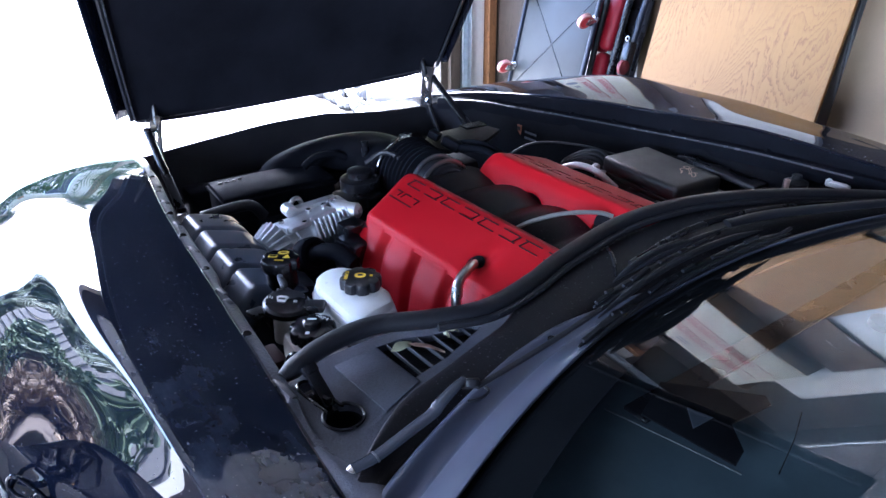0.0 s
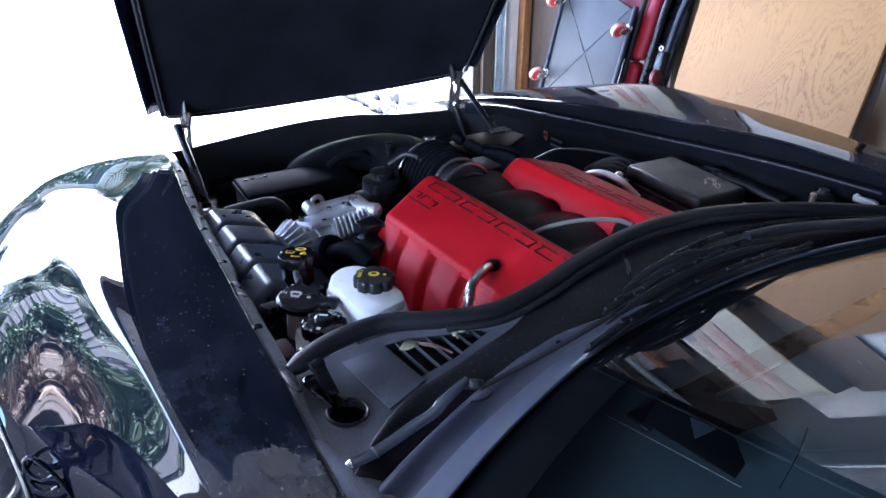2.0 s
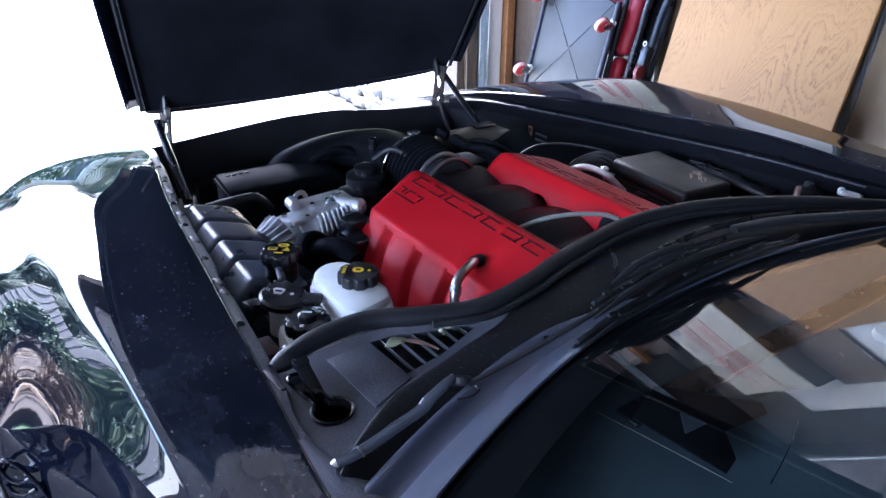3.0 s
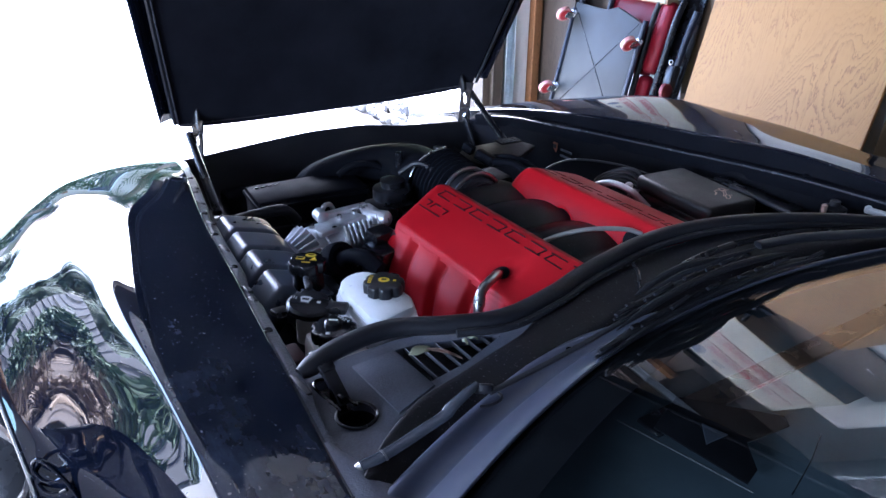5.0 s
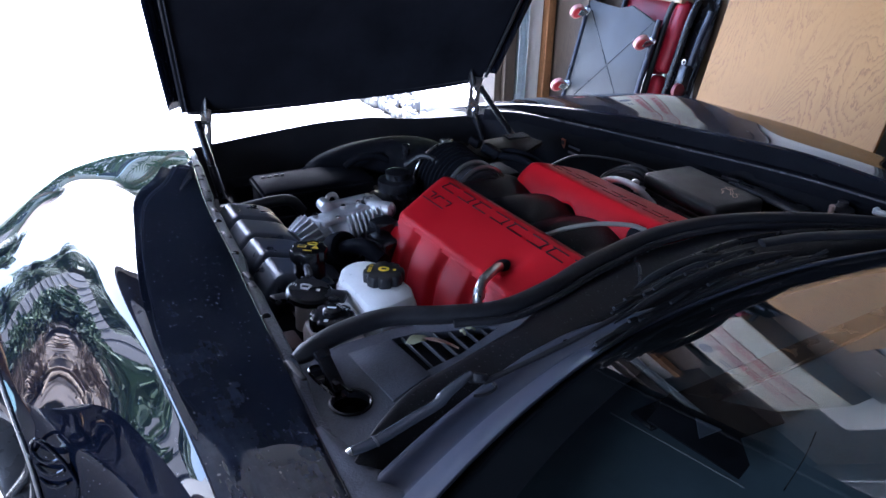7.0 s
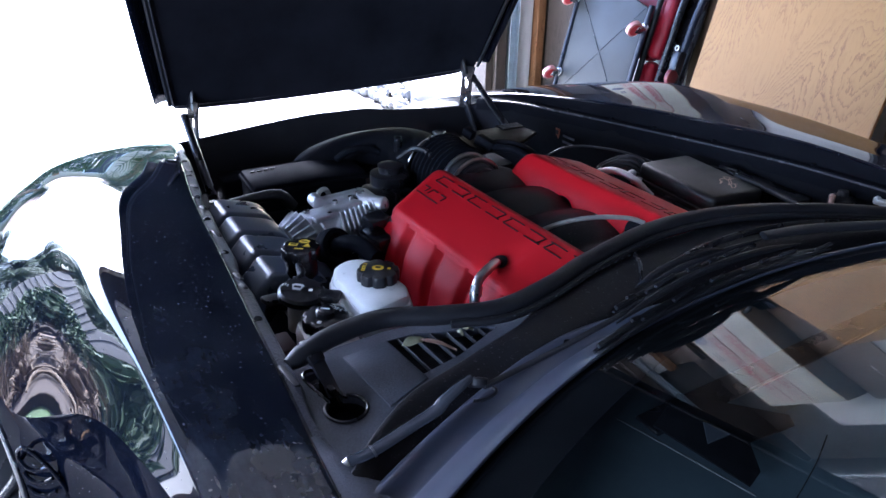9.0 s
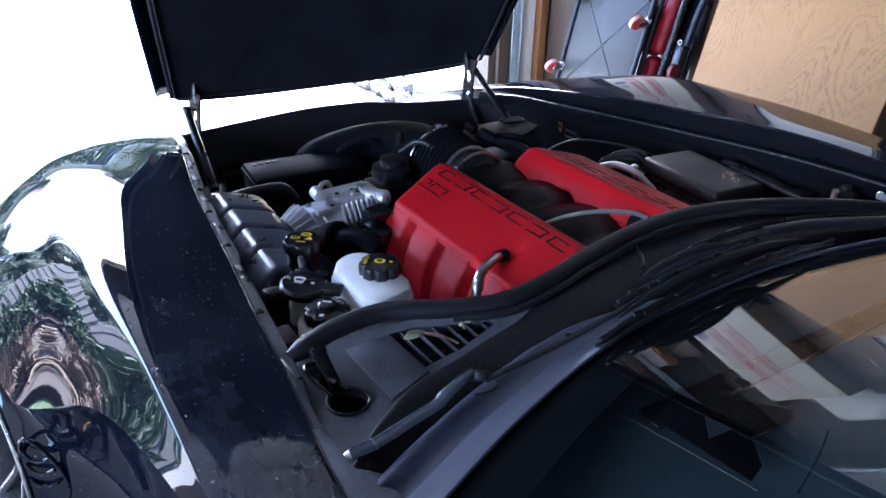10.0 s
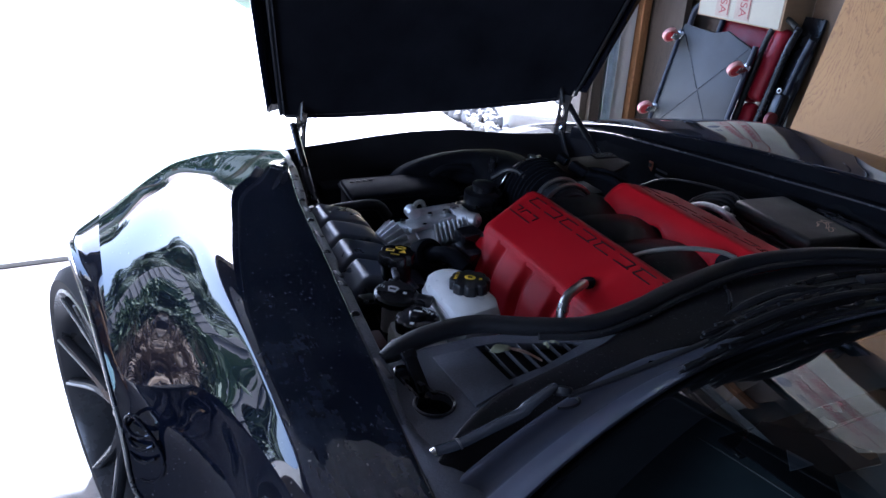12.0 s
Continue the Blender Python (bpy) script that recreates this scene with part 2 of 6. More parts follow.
# ---- mesh tools ----
def mesh_ob(name, verts, faces, mat, parent=None, label="", smooth=True):
    me = bpy.data.meshes.new(name)
    me.from_pydata([tuple(v) for v in verts], [], faces)
    bm = bmesh.new()
    bm.from_mesh(me)
    bmesh.ops.recalc_face_normals(bm, faces=bm.faces)
    bm.to_mesh(me)
    bm.free()
    return finish(name, me, mat, parent, label, smooth)


def finish(name, me, mat, parent=None, label="", smooth=True):
    me.materials.append(mat)
    if smooth:
        me.polygons.foreach_set("use_smooth", [True] * len(me.polygons))
        if smooth != "all":
            me.set_sharp_from_angle(angle=radians(38))
    ob = new(name, me)
    ob.parent = parent
    if label:
        tagged(ob, label)
    return ob


def part(name, bm, mat, parent=None, label="", smooth=True):
    me = bpy.data.meshes.new(name)
    bm.to_mesh(me)
    bm.free()
    return finish(name, me, mat, parent, label, smooth)


def thing(name, label, category, at=(0, 0, 0), group="", kind=""):
    ob = new(name)
    ob.location = at
    ob.empty_display_size = 0.05
    return tagged(ob, label, category, group, kind)


def spline(pts, n):
    """Catmull-Rom through pts, n samples."""
    p = np.array(pts, float)
    p = np.vstack([2 * p[0] - p[1], p, 2 * p[-1] - p[-2]])
    out = []
    for u in np.linspace(0, len(pts) - 1, n):
        i = min(int(u), len(pts) - 2)
        f = u - i
        a, b, c, d = p[i], p[i + 1], p[i + 2], p[i + 3]
        out.append(0.5 * (2 * b + (c - a) * f + (2 * a - 5 * b + 4 * c - d) * f * f + (3 * b - a - 3 * c + d) * f ** 3))
    return np.array(out)


def sheet(sections, nu, nv):
    """A grid of nu x nv points through sections of equally many points."""
    rows = [spline(s, nv) for s in sections]
    cols = np.array([spline([r[j] for r in rows], nu) for j in range(nv)])
    verts = [cols[j][i] for i in range(nu) for j in range(nv)]
    faces = [(i * nv + j, i * nv + j + 1, (i + 1) * nv + j + 1, (i + 1) * nv + j) for i in range(nu - 1) for j in range(nv - 1)]
    return verts, faces


def thicken(verts, faces, nu, nv, off):
    """Close a grid into a shell, shifted by the vector off."""
    n = len(verts)
    off = np.array(off)
    v2 = list(verts) + [np.array(v) + off for v in verts]
    f2 = list(faces) + [tuple(n + k for k in reversed(f)) for f in faces]
    edge = [i * nv for i in range(nu)] + [(nu - 1) * nv + j for j in range(1, nv)] + [i * nv + nv - 1 for i in range(nu - 2, -1, -1)] + [j for j in range(nv - 2, 0, -1)]
    for a, b in zip(edge, edge[1:] + edge[:1]):
        f2.append((a, b, n + b, n + a))
    return v2, f2


def box_bm(sx, sy, sz, bevel=0.0, seg=2, m=None):
    bm = bmesh.new()
    bmesh.ops.create_cube(bm, size=1.0, matrix=Matrix.Diagonal((sx, sy, sz, 1)))
    if bevel:
        bmesh.ops.bevel(bm, geom=bm.edges[:], offset=bevel, segments=seg, affect='EDGES', profile=0.5)
    if m is not None:
        bmesh.ops.transform(bm, matrix=m, verts=bm.verts)
    return bm


def merge(*bms):
    out = bms[0]
    for b in bms[1:]:
        me = bpy.data.meshes.new("tmp")
        b.to_mesh(me)
        out.from_mesh(me)
        b.free()
        bpy.data.meshes.remove(me)
    return out


def lathe(profile, seg=32, m=None, wobble=None):
    """Turned shape: profile of (radius, height)."""
    bm = bmesh.new()
    rings = []
    for r, z in profile:
        ring = []
        for k in range(seg):
            a = 2 * math.pi * k / seg
            rr = r * (wobble(a, z) if wobble else 1)
            ring.append(bm.verts.new((rr * math.cos(a), rr * math.sin(a), z)))
        rings.append(ring)
    for a, b in zip(rings, rings[1:]):
        for k in range(seg):
            bm.faces.new((a[k], a[(k + 1) % seg], b[(k + 1) % seg], b[k]))
    for ring, flip in ((rings[0], True), (rings[-1], False)):
        bm.faces.new(list(reversed(ring)) if flip else ring)
    if m is not None:
        bmesh.ops.transform(bm, matrix=m, verts=bm.verts)
    bmesh.ops.recalc_face_normals(bm, faces=bm.faces)
    return bm


def tube(pts, radius, n=24, seg=12, radii=None, flat=1.0, up=(0, 0, 1)):
    """A round or flattened tube through pts; radii: one per point."""
    c = spline(pts, n)
    if radii is not None:
        rr = np.interp(np.linspace(0, 1, n), np.linspace(0, 1, len(radii)), radii)
    else:
        rr = np.full(n, radius)
    bm = bmesh.new()
    rings = []
    for i in range(n):
        d = Vector(c[min(i + 1, n - 1)] - c[max(i - 1, 0)]).normalized()
        s = d.cross(Vector(up))
        if s.length < 1e-4:
            s = d.cross(Vector((1, 0, 0)))
        s.normalize()
        t = s.cross(d)
        ri = float(rr[i])
        rings.append([bm.verts.new(Vector(c[i]) + ri * (math.cos(2 * math.pi * k / seg) * s + flat * math.sin(2 * math.pi * k / seg) * t)) for k in range(seg)])
    for a, b in zip(rings, rings[1:]):
        for k in range(seg):
            bm.faces.new((a[k], a[(k + 1) % seg], b[(k + 1) % seg], b[k]))
    bm.faces.new(rings[0])
    bm.faces.new(rings[-1])
    bmesh.ops.recalc_face_normals(bm, faces=bm.faces)
    return bm


def prism(outline, depth, m=None, bevel=0.0):
    """A flat outline of (x, y), raised by depth in z."""
    bm = bmesh.new()
    f = bm.faces.new([bm.verts.new((x, y, 0)) for x, y in outline])
    r = bmesh.ops.extrude_face_region(bm, geom=[f])
    bmesh.ops.translate(bm, vec=(0, 0, depth), verts=[v for v in r["geom"] if isinstance(v, bmesh.types.BMVert)])
    bmesh.ops.recalc_face_normals(bm, faces=bm.faces)
    if bevel:
        bmesh.ops.bevel(bm, geom=bm.edges[:], offset=bevel, segments=2, affect='EDGES', profile=0.5)
    if m is not None:
        bmesh.ops.transform(bm, matrix=m, verts=bm.verts)
    return bm


def words(text, size, mat, parent, m, depth=0.0004):
    cu = bpy.data.curves.new("writing", 'FONT')
    cu.body, cu.size, cu.extrude, cu.align_x, cu.align_y = text, size, depth, 'CENTER', 'CENTER'
    tmp = bpy.data.objects.new("writing", cu)
    me = bpy.data.meshes.new_from_object(tmp)
    bpy.data.objects.remove(tmp)
    me.transform(m)
    return finish("writing", me, mat, parent, smooth=False)


def plate_with_holes(outer, holes, z, depth):
    bm = bmesh.new()
    loops = []
    for loop in (outer, *holes):
        vs = [bm.verts.new((x, y, z)) for x, y in loop]
        loops.append(vs)
        for a, b in zip(vs, vs[1:] + vs[:1]):
            bm.edges.new((a, b))
    bmesh.ops.triangle_fill(bm, use_beauty=True, use_dissolve=False, edges=bm.edges[:])
    r = bmesh.ops.extrude_face_region(bm, geom=bm.faces[:])
    bmesh.ops.translate(bm, vec=(0, 0, -depth), verts=[v for v in r["geom"] if isinstance(v, bmesh.types.BMVert)])
    bmesh.ops.recalc_face_normals(bm, faces=bm.faces)
    return bm


# ---- the place: garage, drive, garden ----
def slab(name, lo, hi, mat, label="", category="", bevel=0.0):
    size = [b - a for a, b in zip(lo, hi)]
    mid = [(a + b) / 2 for a, b in zip(lo, hi)]
    ob = part(name, box_bm(*size, bevel=bevel), mat, smooth=False)
    ob.location = mid
    return tagged(ob, label, category, kind="structure")


def ground_sheet():
    n = 40
    xs = np.concatenate([np.linspace(-300, -12, 8), np.linspace(-10, 10, n), np.linspace(12, 300, 8)])
    ys = np.concatenate([np.linspace(-300, -12, 8), np.linspace(-10, 25, n), np.linspace(28, 300, 8)])
    v = []
    for y in ys:
        for x in xs:
            out = max(0.0, min(1.0, (y - 8.6) / 3))
            v.append((x, y, -0.06 + out * 0.10 + 0.02 * noise.noise((x * 0.4, y * 0.4, 0)) * out))
    w = len(xs)
    f = [(j * w + i, j * w + i + 1, (j + 1) * w + i + 1, (j + 1) * w + i) for j in range(len(ys) - 1) for i in range(w - 1)]
    return tagged(mesh_ob("ground", v, f, GRASS), "green lawn and soil running out to the street", "ground", kind="structure")


ground_sheet()
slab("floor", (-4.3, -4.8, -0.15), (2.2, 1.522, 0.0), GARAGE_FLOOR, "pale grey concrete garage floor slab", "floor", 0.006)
slab("expansion_joint", (-4.3, 1.523, -0.15), (1.26, 1.599, -0.022), STUD, "dark weathered joint between floor and drive", "joint")
slab("driveway_1", (-2.15, 1.600, -0.15), (1.26, 7.74, -0.003), CONCRETE, "pale concrete driveway slab in full sun", "driveway", 0.006)
slab("driveway_2", (-2.15, 7.78, -0.15), (0.90, 12.8, -0.003), CONCRETE, "pale concrete driveway apron beyond the joint", "driveway", 0.006)
slab("wall_east", (2.12, -4.7, 0.0), (2.26, 2.05, 2.6), FRAMING, "bare framed side wall of the garage", "wall")
for k, (lo, hi) in enumerate((((-4.44, -4.7, 0.0), (-4.30, 2.05, 0.95)), ((-4.44, -4.7, 2.15), (-4.30, 2.05, 2.6)), ((-4.44, -4.7, 0.95), (-4.30, -2.8, 2.15)), ((-4.44, -0.4, 0.95), (-4.30, 2.05, 2.15)))):
    slab("wall_west_%d" % (k + 1), lo, hi, DRYWALL, "pale drywall side wall round the added window", "wall")


# unseen window, added so that the fill lamp has an opening
def added_window():
    w = thing("added_window_1", "wide unseen side window with a white frame, added for the fill lamp", "window", (-4.37, -1.6, 1.55), kind="structure")
    for y in (-1.18, 0.0, 1.18):
        part("window_frame", box_bm(0.06, 0.045, 1.19, 0.004, 1, pose(0, y, 0)), CABINET_WHITE, w)
    for z in (-0.575, 0.575):
        part("window_frame", box_bm(0.06, 2.4, 0.045, 0.004, 1, pose(0.002, 0, z)), CABINET_WHITE, w)
    for y in (-0.59, 0.59):
        pane = part("pane", box_bm(0.006, 1.13, 1.10, 0, 1, pose(-0.01, y, 0)), GLASS, w)
        pane.visible_shadow = False


added_window()


def raised_door():
    d = thing("garage_door", "pale sectional garage door raised under the ceiling", "garage door", (-1.17, 1.66, 2.24))
    for k in range(4):
        p = part("door_panel", box_bm(5.3, 0.5145, 0.045, 0.0015, 1, pose(0, -0.27 - 0.515 * k, 0)), DOOR_PAINT, d)
        part("strut", box_bm(5.2, 0.05, 0.005, 0.001, 1, pose(0, -0.02 - 0.515 * k, -0.0248)), DOOR_PAINT, d)
    for x in (-2.68, 2.68):
        part("track", box_bm(0.03, 2.5, 0.05, 0.003, 1, pose(x, -1.1, 0)), GALV, d)
    return d


raised_door()
slab("wall_south", (-4.44, -4.84, 0.0), (2.26, -4.70, 2.6), DRYWALL, "pale drywall back wall of the garage", "wall")
slab("wall_north_1", (1.60, 2.05, 0.0), (2.26, 2.19, 2.6), FRAMING, "short bare framed wall beside the garage door opening", "wall")
slab("wall_north_2", (-4.44, 2.05, 0.0), (-3.90, 2.19, 2.6), DRYWALL, "short wall beside the garage door opening", "wall")
slab("wall_north_3", (-3.90, 2.05, 2.12), (1.60, 2.19, 2.6), FRAMING, "bare framed header wall over the garage door opening", "wall")
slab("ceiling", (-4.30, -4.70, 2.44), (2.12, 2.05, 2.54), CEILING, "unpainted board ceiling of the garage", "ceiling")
slab("trim_1", (1.55, 2.03, 0.0), (1.598, 2.20, 2.12), STUD, "weathered wooden jamb of the garage door", "door jamb", 0.004)
slab("trim_2", (1.602, 2.005, 0.0), (1.675, 2.046, 2.12), STUD, "worn wooden stud beside the door track", "stud", 0.004)


def door_track():
    t = thing("door_track", "galvanised steel vertical track of the garage door", "door track", (1.72, 2.0, 0.0))
    web = box_bm(0.060, 0.004, 2.1, 0.001, 1, pose(0, 0.036, 1.06))
    part("track_web", web, GALV, t)
    for x in (-0.03, 0.03):
        part("track_lip", box_bm(0.004, 0.034, 2.1, 0.001, 1, pose(x, 0.018, 1.06)), GALV, t)
    for z in (0.35, 0.95, 1.6):
        part("track_bracket", box_bm(0.05, 0.006, 0.07, 0.001, 1, pose(-0.055, 0.040, z)), GALV, t)
    return t


door_track()
slab("trim_3", (1.765, 2.030, 0.0), (1.865, 2.046, 1.30), CABINET_WHITE, "greyish white painted board on the front wall", "board", 0.003)
slab("trim_4", (1.872, 1.99, 0.0), (1.928, 2.046, 1.32), STICK, "orange-brown bare wood upright", "upright", 0.006)
slab("trim_5", (1.945, 1.74, 0.0), (1.985, 2.04, 1.28), STUD, "brown wooden side board near the corner", "board", 0.004)


# ---- stones and kerb beside the drive ----
def stone_bed():
    rnd = random.Random(4)
    verts, faces = [], []
    bm0 = bmesh.new()
    bmesh.ops.create_icosphere(bm0, subdivisions=1, radius=1)
    base_v = [v.co.copy() for v in bm0.verts]
    base_f = [[v.index for v in f.verts] for f in bm0.faces]
    bm0.free()
    for k in range(2200):
        c = Vector((1.30 + rnd.random() * 1.3, 2.3 + rnd.random() * 2.6, 0.02 * rnd.random()))
        r = 0.022 + 0.034 * rnd.random() ** 2
        q = Euler((rnd.random() * 6, rnd.random() * 6, rnd.random() * 6)).to_matrix()
        s = Vector((1, 0.7 + 0.3 * rnd.random(), 0.55 + 0.2 * rnd.random()))
        o = len(verts)
        verts += [c + q @ Vector((v.x * s.x, v.y * s.y, v.z * s.z)) * r * (1 + 0.25 * noise.noise(v * 1.5 + c * 9)) for v in base_v]
        faces += [tuple(o + i for i in f) for f in base_f]
    ob = mesh_ob("stone_bed", verts, faces, STONE, smooth=True)
    return tagged(ob, "bed of pale river stones beside the driveway", "stones", kind="stuff")


stone_bed()
slab("ground_stones", (1.27, 2.21, -0.13), (2.75, 5.0, -0.012), WOODCHIP, "dark soil under the river stones", "soil", 0.004)


def kerb_block(m):
    ob = part("kerb_block", box_bm(0.42, 0.7, 0.16, 0.03, 3), CONCRETE)
    ob.matrix_basis = m
    return tagged(ob, "rough pale concrete block among the stones", "block", group="blocks by the drive")


kerb_block(pose(1.78, 2.95, 0.045, 0, 4, -20))
kerb_block(pose(1.95, 3.75, 0.05, 3, 0, 14))


# ---- garden seen in the paint ----
def palm(at, height, spread, seed, count=34):
    rnd = random.Random(seed)
    t = thing("palm_tree", "tall palm with a rough trunk and drooping green fronds", "palm tree", at, "palms across the drive")
    part("trunk", tube([(0, 0, -0.1), (0.06, 0, height * 0.4), (0.02, 0.05, height)], 0.14, 20, 12, [0.20, 0.15, 0.12, 0.15]), BARK, t)
    for k in range(count):
        a = 2 * math.pi * (k * 0.382 + rnd.random() * 0.05)
        lift = 0.9 - 1.5 * (k / count) + 0.2 * rnd.random()
        length = spread * (0.8 + 0.3 * rnd.random())
        pts = []
        for i in range(9):
            s = i / 8
            r = length * s * math.cos(lift * (1 - 0.2 * s))
            z = height + length * (math.sin(lift) * s - 0.65 * s * s)
            pts.append(Vector((r * math.cos(a), r * math.sin(a), z)))
        verts, faces = [], []
        side = Vector((-math.sin(a), math.cos(a), 0))
        for i in range(8):
            for half in (0, 0.5):
                p = pts[i].lerp(pts[i + 1], half)
                d = (pts[i + 1] - pts[i]).normalized()
                w = spread * 0.30 * math.sin(math.pi * min(1, 0.12 + (i + half) / 8.3))
                for sg in (-1, 1):
                    o = len(verts)
                    tip = p + side * sg * w + d * w * 0.7 + Vector((0, 0, -0.25 * w))
                    verts += [p, p + d * 0.05, tip, tip - d * 0.02]
                    faces.append((o, o + 1, o + 2, o + 3))
        rib = tube([tuple(p) for p in pts], 0.012, 10, 5)
        o = len(verts)
        verts += [v.co.copy() for v in rib.verts]
        faces += [tuple(o + v.index for v in f.verts) for f in rib.faces]
        rib.free()
        tagged(mesh_ob("frond", verts, faces, LEAF, t, smooth=False), kind="stuff")
    return t


for k, (at, tall) in enumerate((((-6.5, 10.2, 0), 2.2), ((-6.9, 8.4, 0), 2.0), ((-7.3, 6.6, 0), 2.0), ((-7.6, 5.0, 0), 1.9), ((-3.1, 12.2, 0), 2.6), ((2.6, 12.4, 0), 2.6))):
    palm(at, tall, 1.35, k + 1, 44)


def hedge():
    rnd = random.Random(8)
    verts, faces = [], []
    for k in range(5200):
        x = -9 + 16 * rnd.random()
        y = 13.0 + 1.3 * rnd.random()
        z = 0.05 + (1.3 + 0.5 * noise.noise((x * 0.7, 0, 3))) * rnd.random()
        c = Vector((x, y, z))
        q = Euler((rnd.random() * 6, rnd.random() * 6, rnd.random() * 6)).to_matrix()
        s = 0.10 + 0.08 * rnd.random()
        o = len(verts)
        verts += [c + q @ Vector(p) * s for p in ((-1, 0, 0), (0, -0.45, 0.1), (1, 0, 0), (0, 0.45, 0.1))]
        faces.append((o, o + 1, o + 2, o + 3))
    ob = mesh_ob("hedge", verts, faces, LEAF, smooth=False)
    return tagged(ob, "loose green hedge across the end of the drive", "hedge", kind="stuff")


hedge()


def shrub(at, size, seed):
    rnd = random.Random(seed)
    t = thing("shrub", "leafy green shrub in the mulch beside the drive", "shrub", at, "shrubs by the drive")
    for k in range(5):
        a = k * 1.3
        part("stem", tube([(0, 0, -0.05), (0.12 * math.cos(a), 0.12 * math.sin(a), size * 0.35), (0.28 * size * math.cos(a), 0.28 * size * math.sin(a), size * 0.75)], 0.014, 8, 6), BARK, t)
    verts, faces = [], []
    for k in range(900):
        d = Vector((rnd.gauss(0, 1), rnd.gauss(0, 1), rnd.gauss(0, 1))).normalized() * (rnd.random() ** 0.4)
        c = Vector((d.x * size * 0.6, d.y * size * 0.6, size * (0.62 + 0.42 * d.z))) * (1 + 0.25 * noise.noise(d * 2 + Vector((seed, 0, 0))))
        q = Euler((rnd.random() * 6, rnd.random() * 6, rnd.random() * 6)).to_matrix()
        w = size * (0.07 + 0.05 * rnd.random())
        o = len(verts)
        verts += [c + q @ Vector(p) * w for p in ((-1, 0, 0), (0, -0.4, 0.1), (1, 0, 0), (0, 0.4, 0.1))]
        faces.append((o, o + 1, o + 2, o + 3))
    tagged(mesh_ob("foliage", verts, faces, LEAF, t, smooth=False), kind="stuff")
    return t


slab("ground_bed", (-9.5, 2.20, -0.12), (-2.17, 9.2, -0.005), WOODCHIP, "brown bark mulch bed along the drive", "mulch bed", 0.01)


def fence():
    f = thing("fence", "weathered grey board fence behind the shrubs", "fence", (0, 0, 0))
    for k in range(30):
        y = 2.5 + 0.30 * k
        part("board", box_bm(0.025, 0.304, 1.46, 0.002, 1, pose(-6.0 - 0.10 * (k % 2) * 0.1 + 0.10 * 0.28 * k, y, 0.72)), FENCE, f, smooth=False)
    return f


fence()
for at, size, seed in (((-5.0, 3.75, 0), 1.05, 4), ((-5.0, 4.7, 0), 0.9, 6), ((-4.9, 5.6, 0), 1.0, 9), ((-4.8, 6.5, 0), 0.95, 14),
                       ((-4.7, 7.4, 0), 0.95, 16), ((-4.4, 8.1, 0), 0.9, 17), ((-5.5, 4.3, 0), 1.0, 18), ((-5.4, 6.0, 0), 1.0, 19)):
    shrub(at, size, seed)


def fallen_frond(at, turn, length):
    ob = part("dead_frond", merge(*[tube([(0.02 * k, length * 0.1 * k, 0.02), (0.02 * k + 0.10 * (1 if k % 2 else -1), length * 0.1 * k + 0.10, 0.06), (0.02 * k + 0.22 * (1 if k % 2 else -1), length * 0.1 * k + 0.26, 0.03)], 0.012, 6, 5) for k in range(9)],
                                  tube([(0, 0, 0.02), (0.09, length * 0.5, 0.05), (0.18, length, 0.02)], 0.02, 10, 6)), FROND_BROWN)
    ob.matrix_basis = pose(at[0], at[1], at[2], 0, 0, turn)
    return tagged(ob, "dry brown palm frond fallen on the mulch", "palm frond", group="fallen fronds")


for k in range(14):
    fallen_frond((-2.45 - 0.33 * ((k * 3) % 5), 2.45 + 0.30 * k, 0.0), 70 + 37 * k, 0.8)


def dry_clump(at, size, seed):
    """Stiff dead blades that rise from one root and droop outwards."""
    rnd = random.Random(seed)
    verts, faces = [], []
    for k in range(260):
        a = rnd.random() * 2 * math.pi
        reach = size * (0.25 + 0.75 * rnd.random())
        rise = size * (0.35 + 0.75 * rnd.random())
        root = Vector((0.22 * size * rnd.gauss(0, 1), 0.22 * size * rnd.gauss(0, 1), -0.01))
        w = 0.010 + 0.012 * rnd.random()
        side = Vector((-math.sin(a), math.cos(a), 0)) * w
        o = len(verts)
        for i in range(4):
            t = i / 3
            c = root + Vector((math.cos(a) * reach * t, math.sin(a) * reach * t, rise * t * (1.5 - 0.75 * t)))
            verts += [c - side * (1 - 0.85 * t), c + side * (1 - 0.85 * t)]
        faces += [(o + 2 * i, o + 2 * i + 1, o + 2 * i + 3, o + 2 * i + 2) for i in range(3)]
    ob = mesh_ob("dry_clump", verts, faces, FROND_BROWN, smooth=False)
    ob.location = at
    return tagged(ob, "clump of dry brown stalks standing in the mulch", "dry plant", group="dry clumps by the drive")


for at, size, seed in (((-4.5, 2.65, 0), 0.80, 21), ((-4.9, 3.2, 0), 0.95, 22), ((-4.4, 3.7, 0), 0.46, 23), ((-5.5, 3.1, 0), 1.0, 24), ((-5.4, 4.0, 0), 0.95, 25), ((-3.6, 2.7, 0), 0.30, 26), ((-3.5, 3.4, 0), 0.30, 27)):
    dry_clump(at, size, seed)


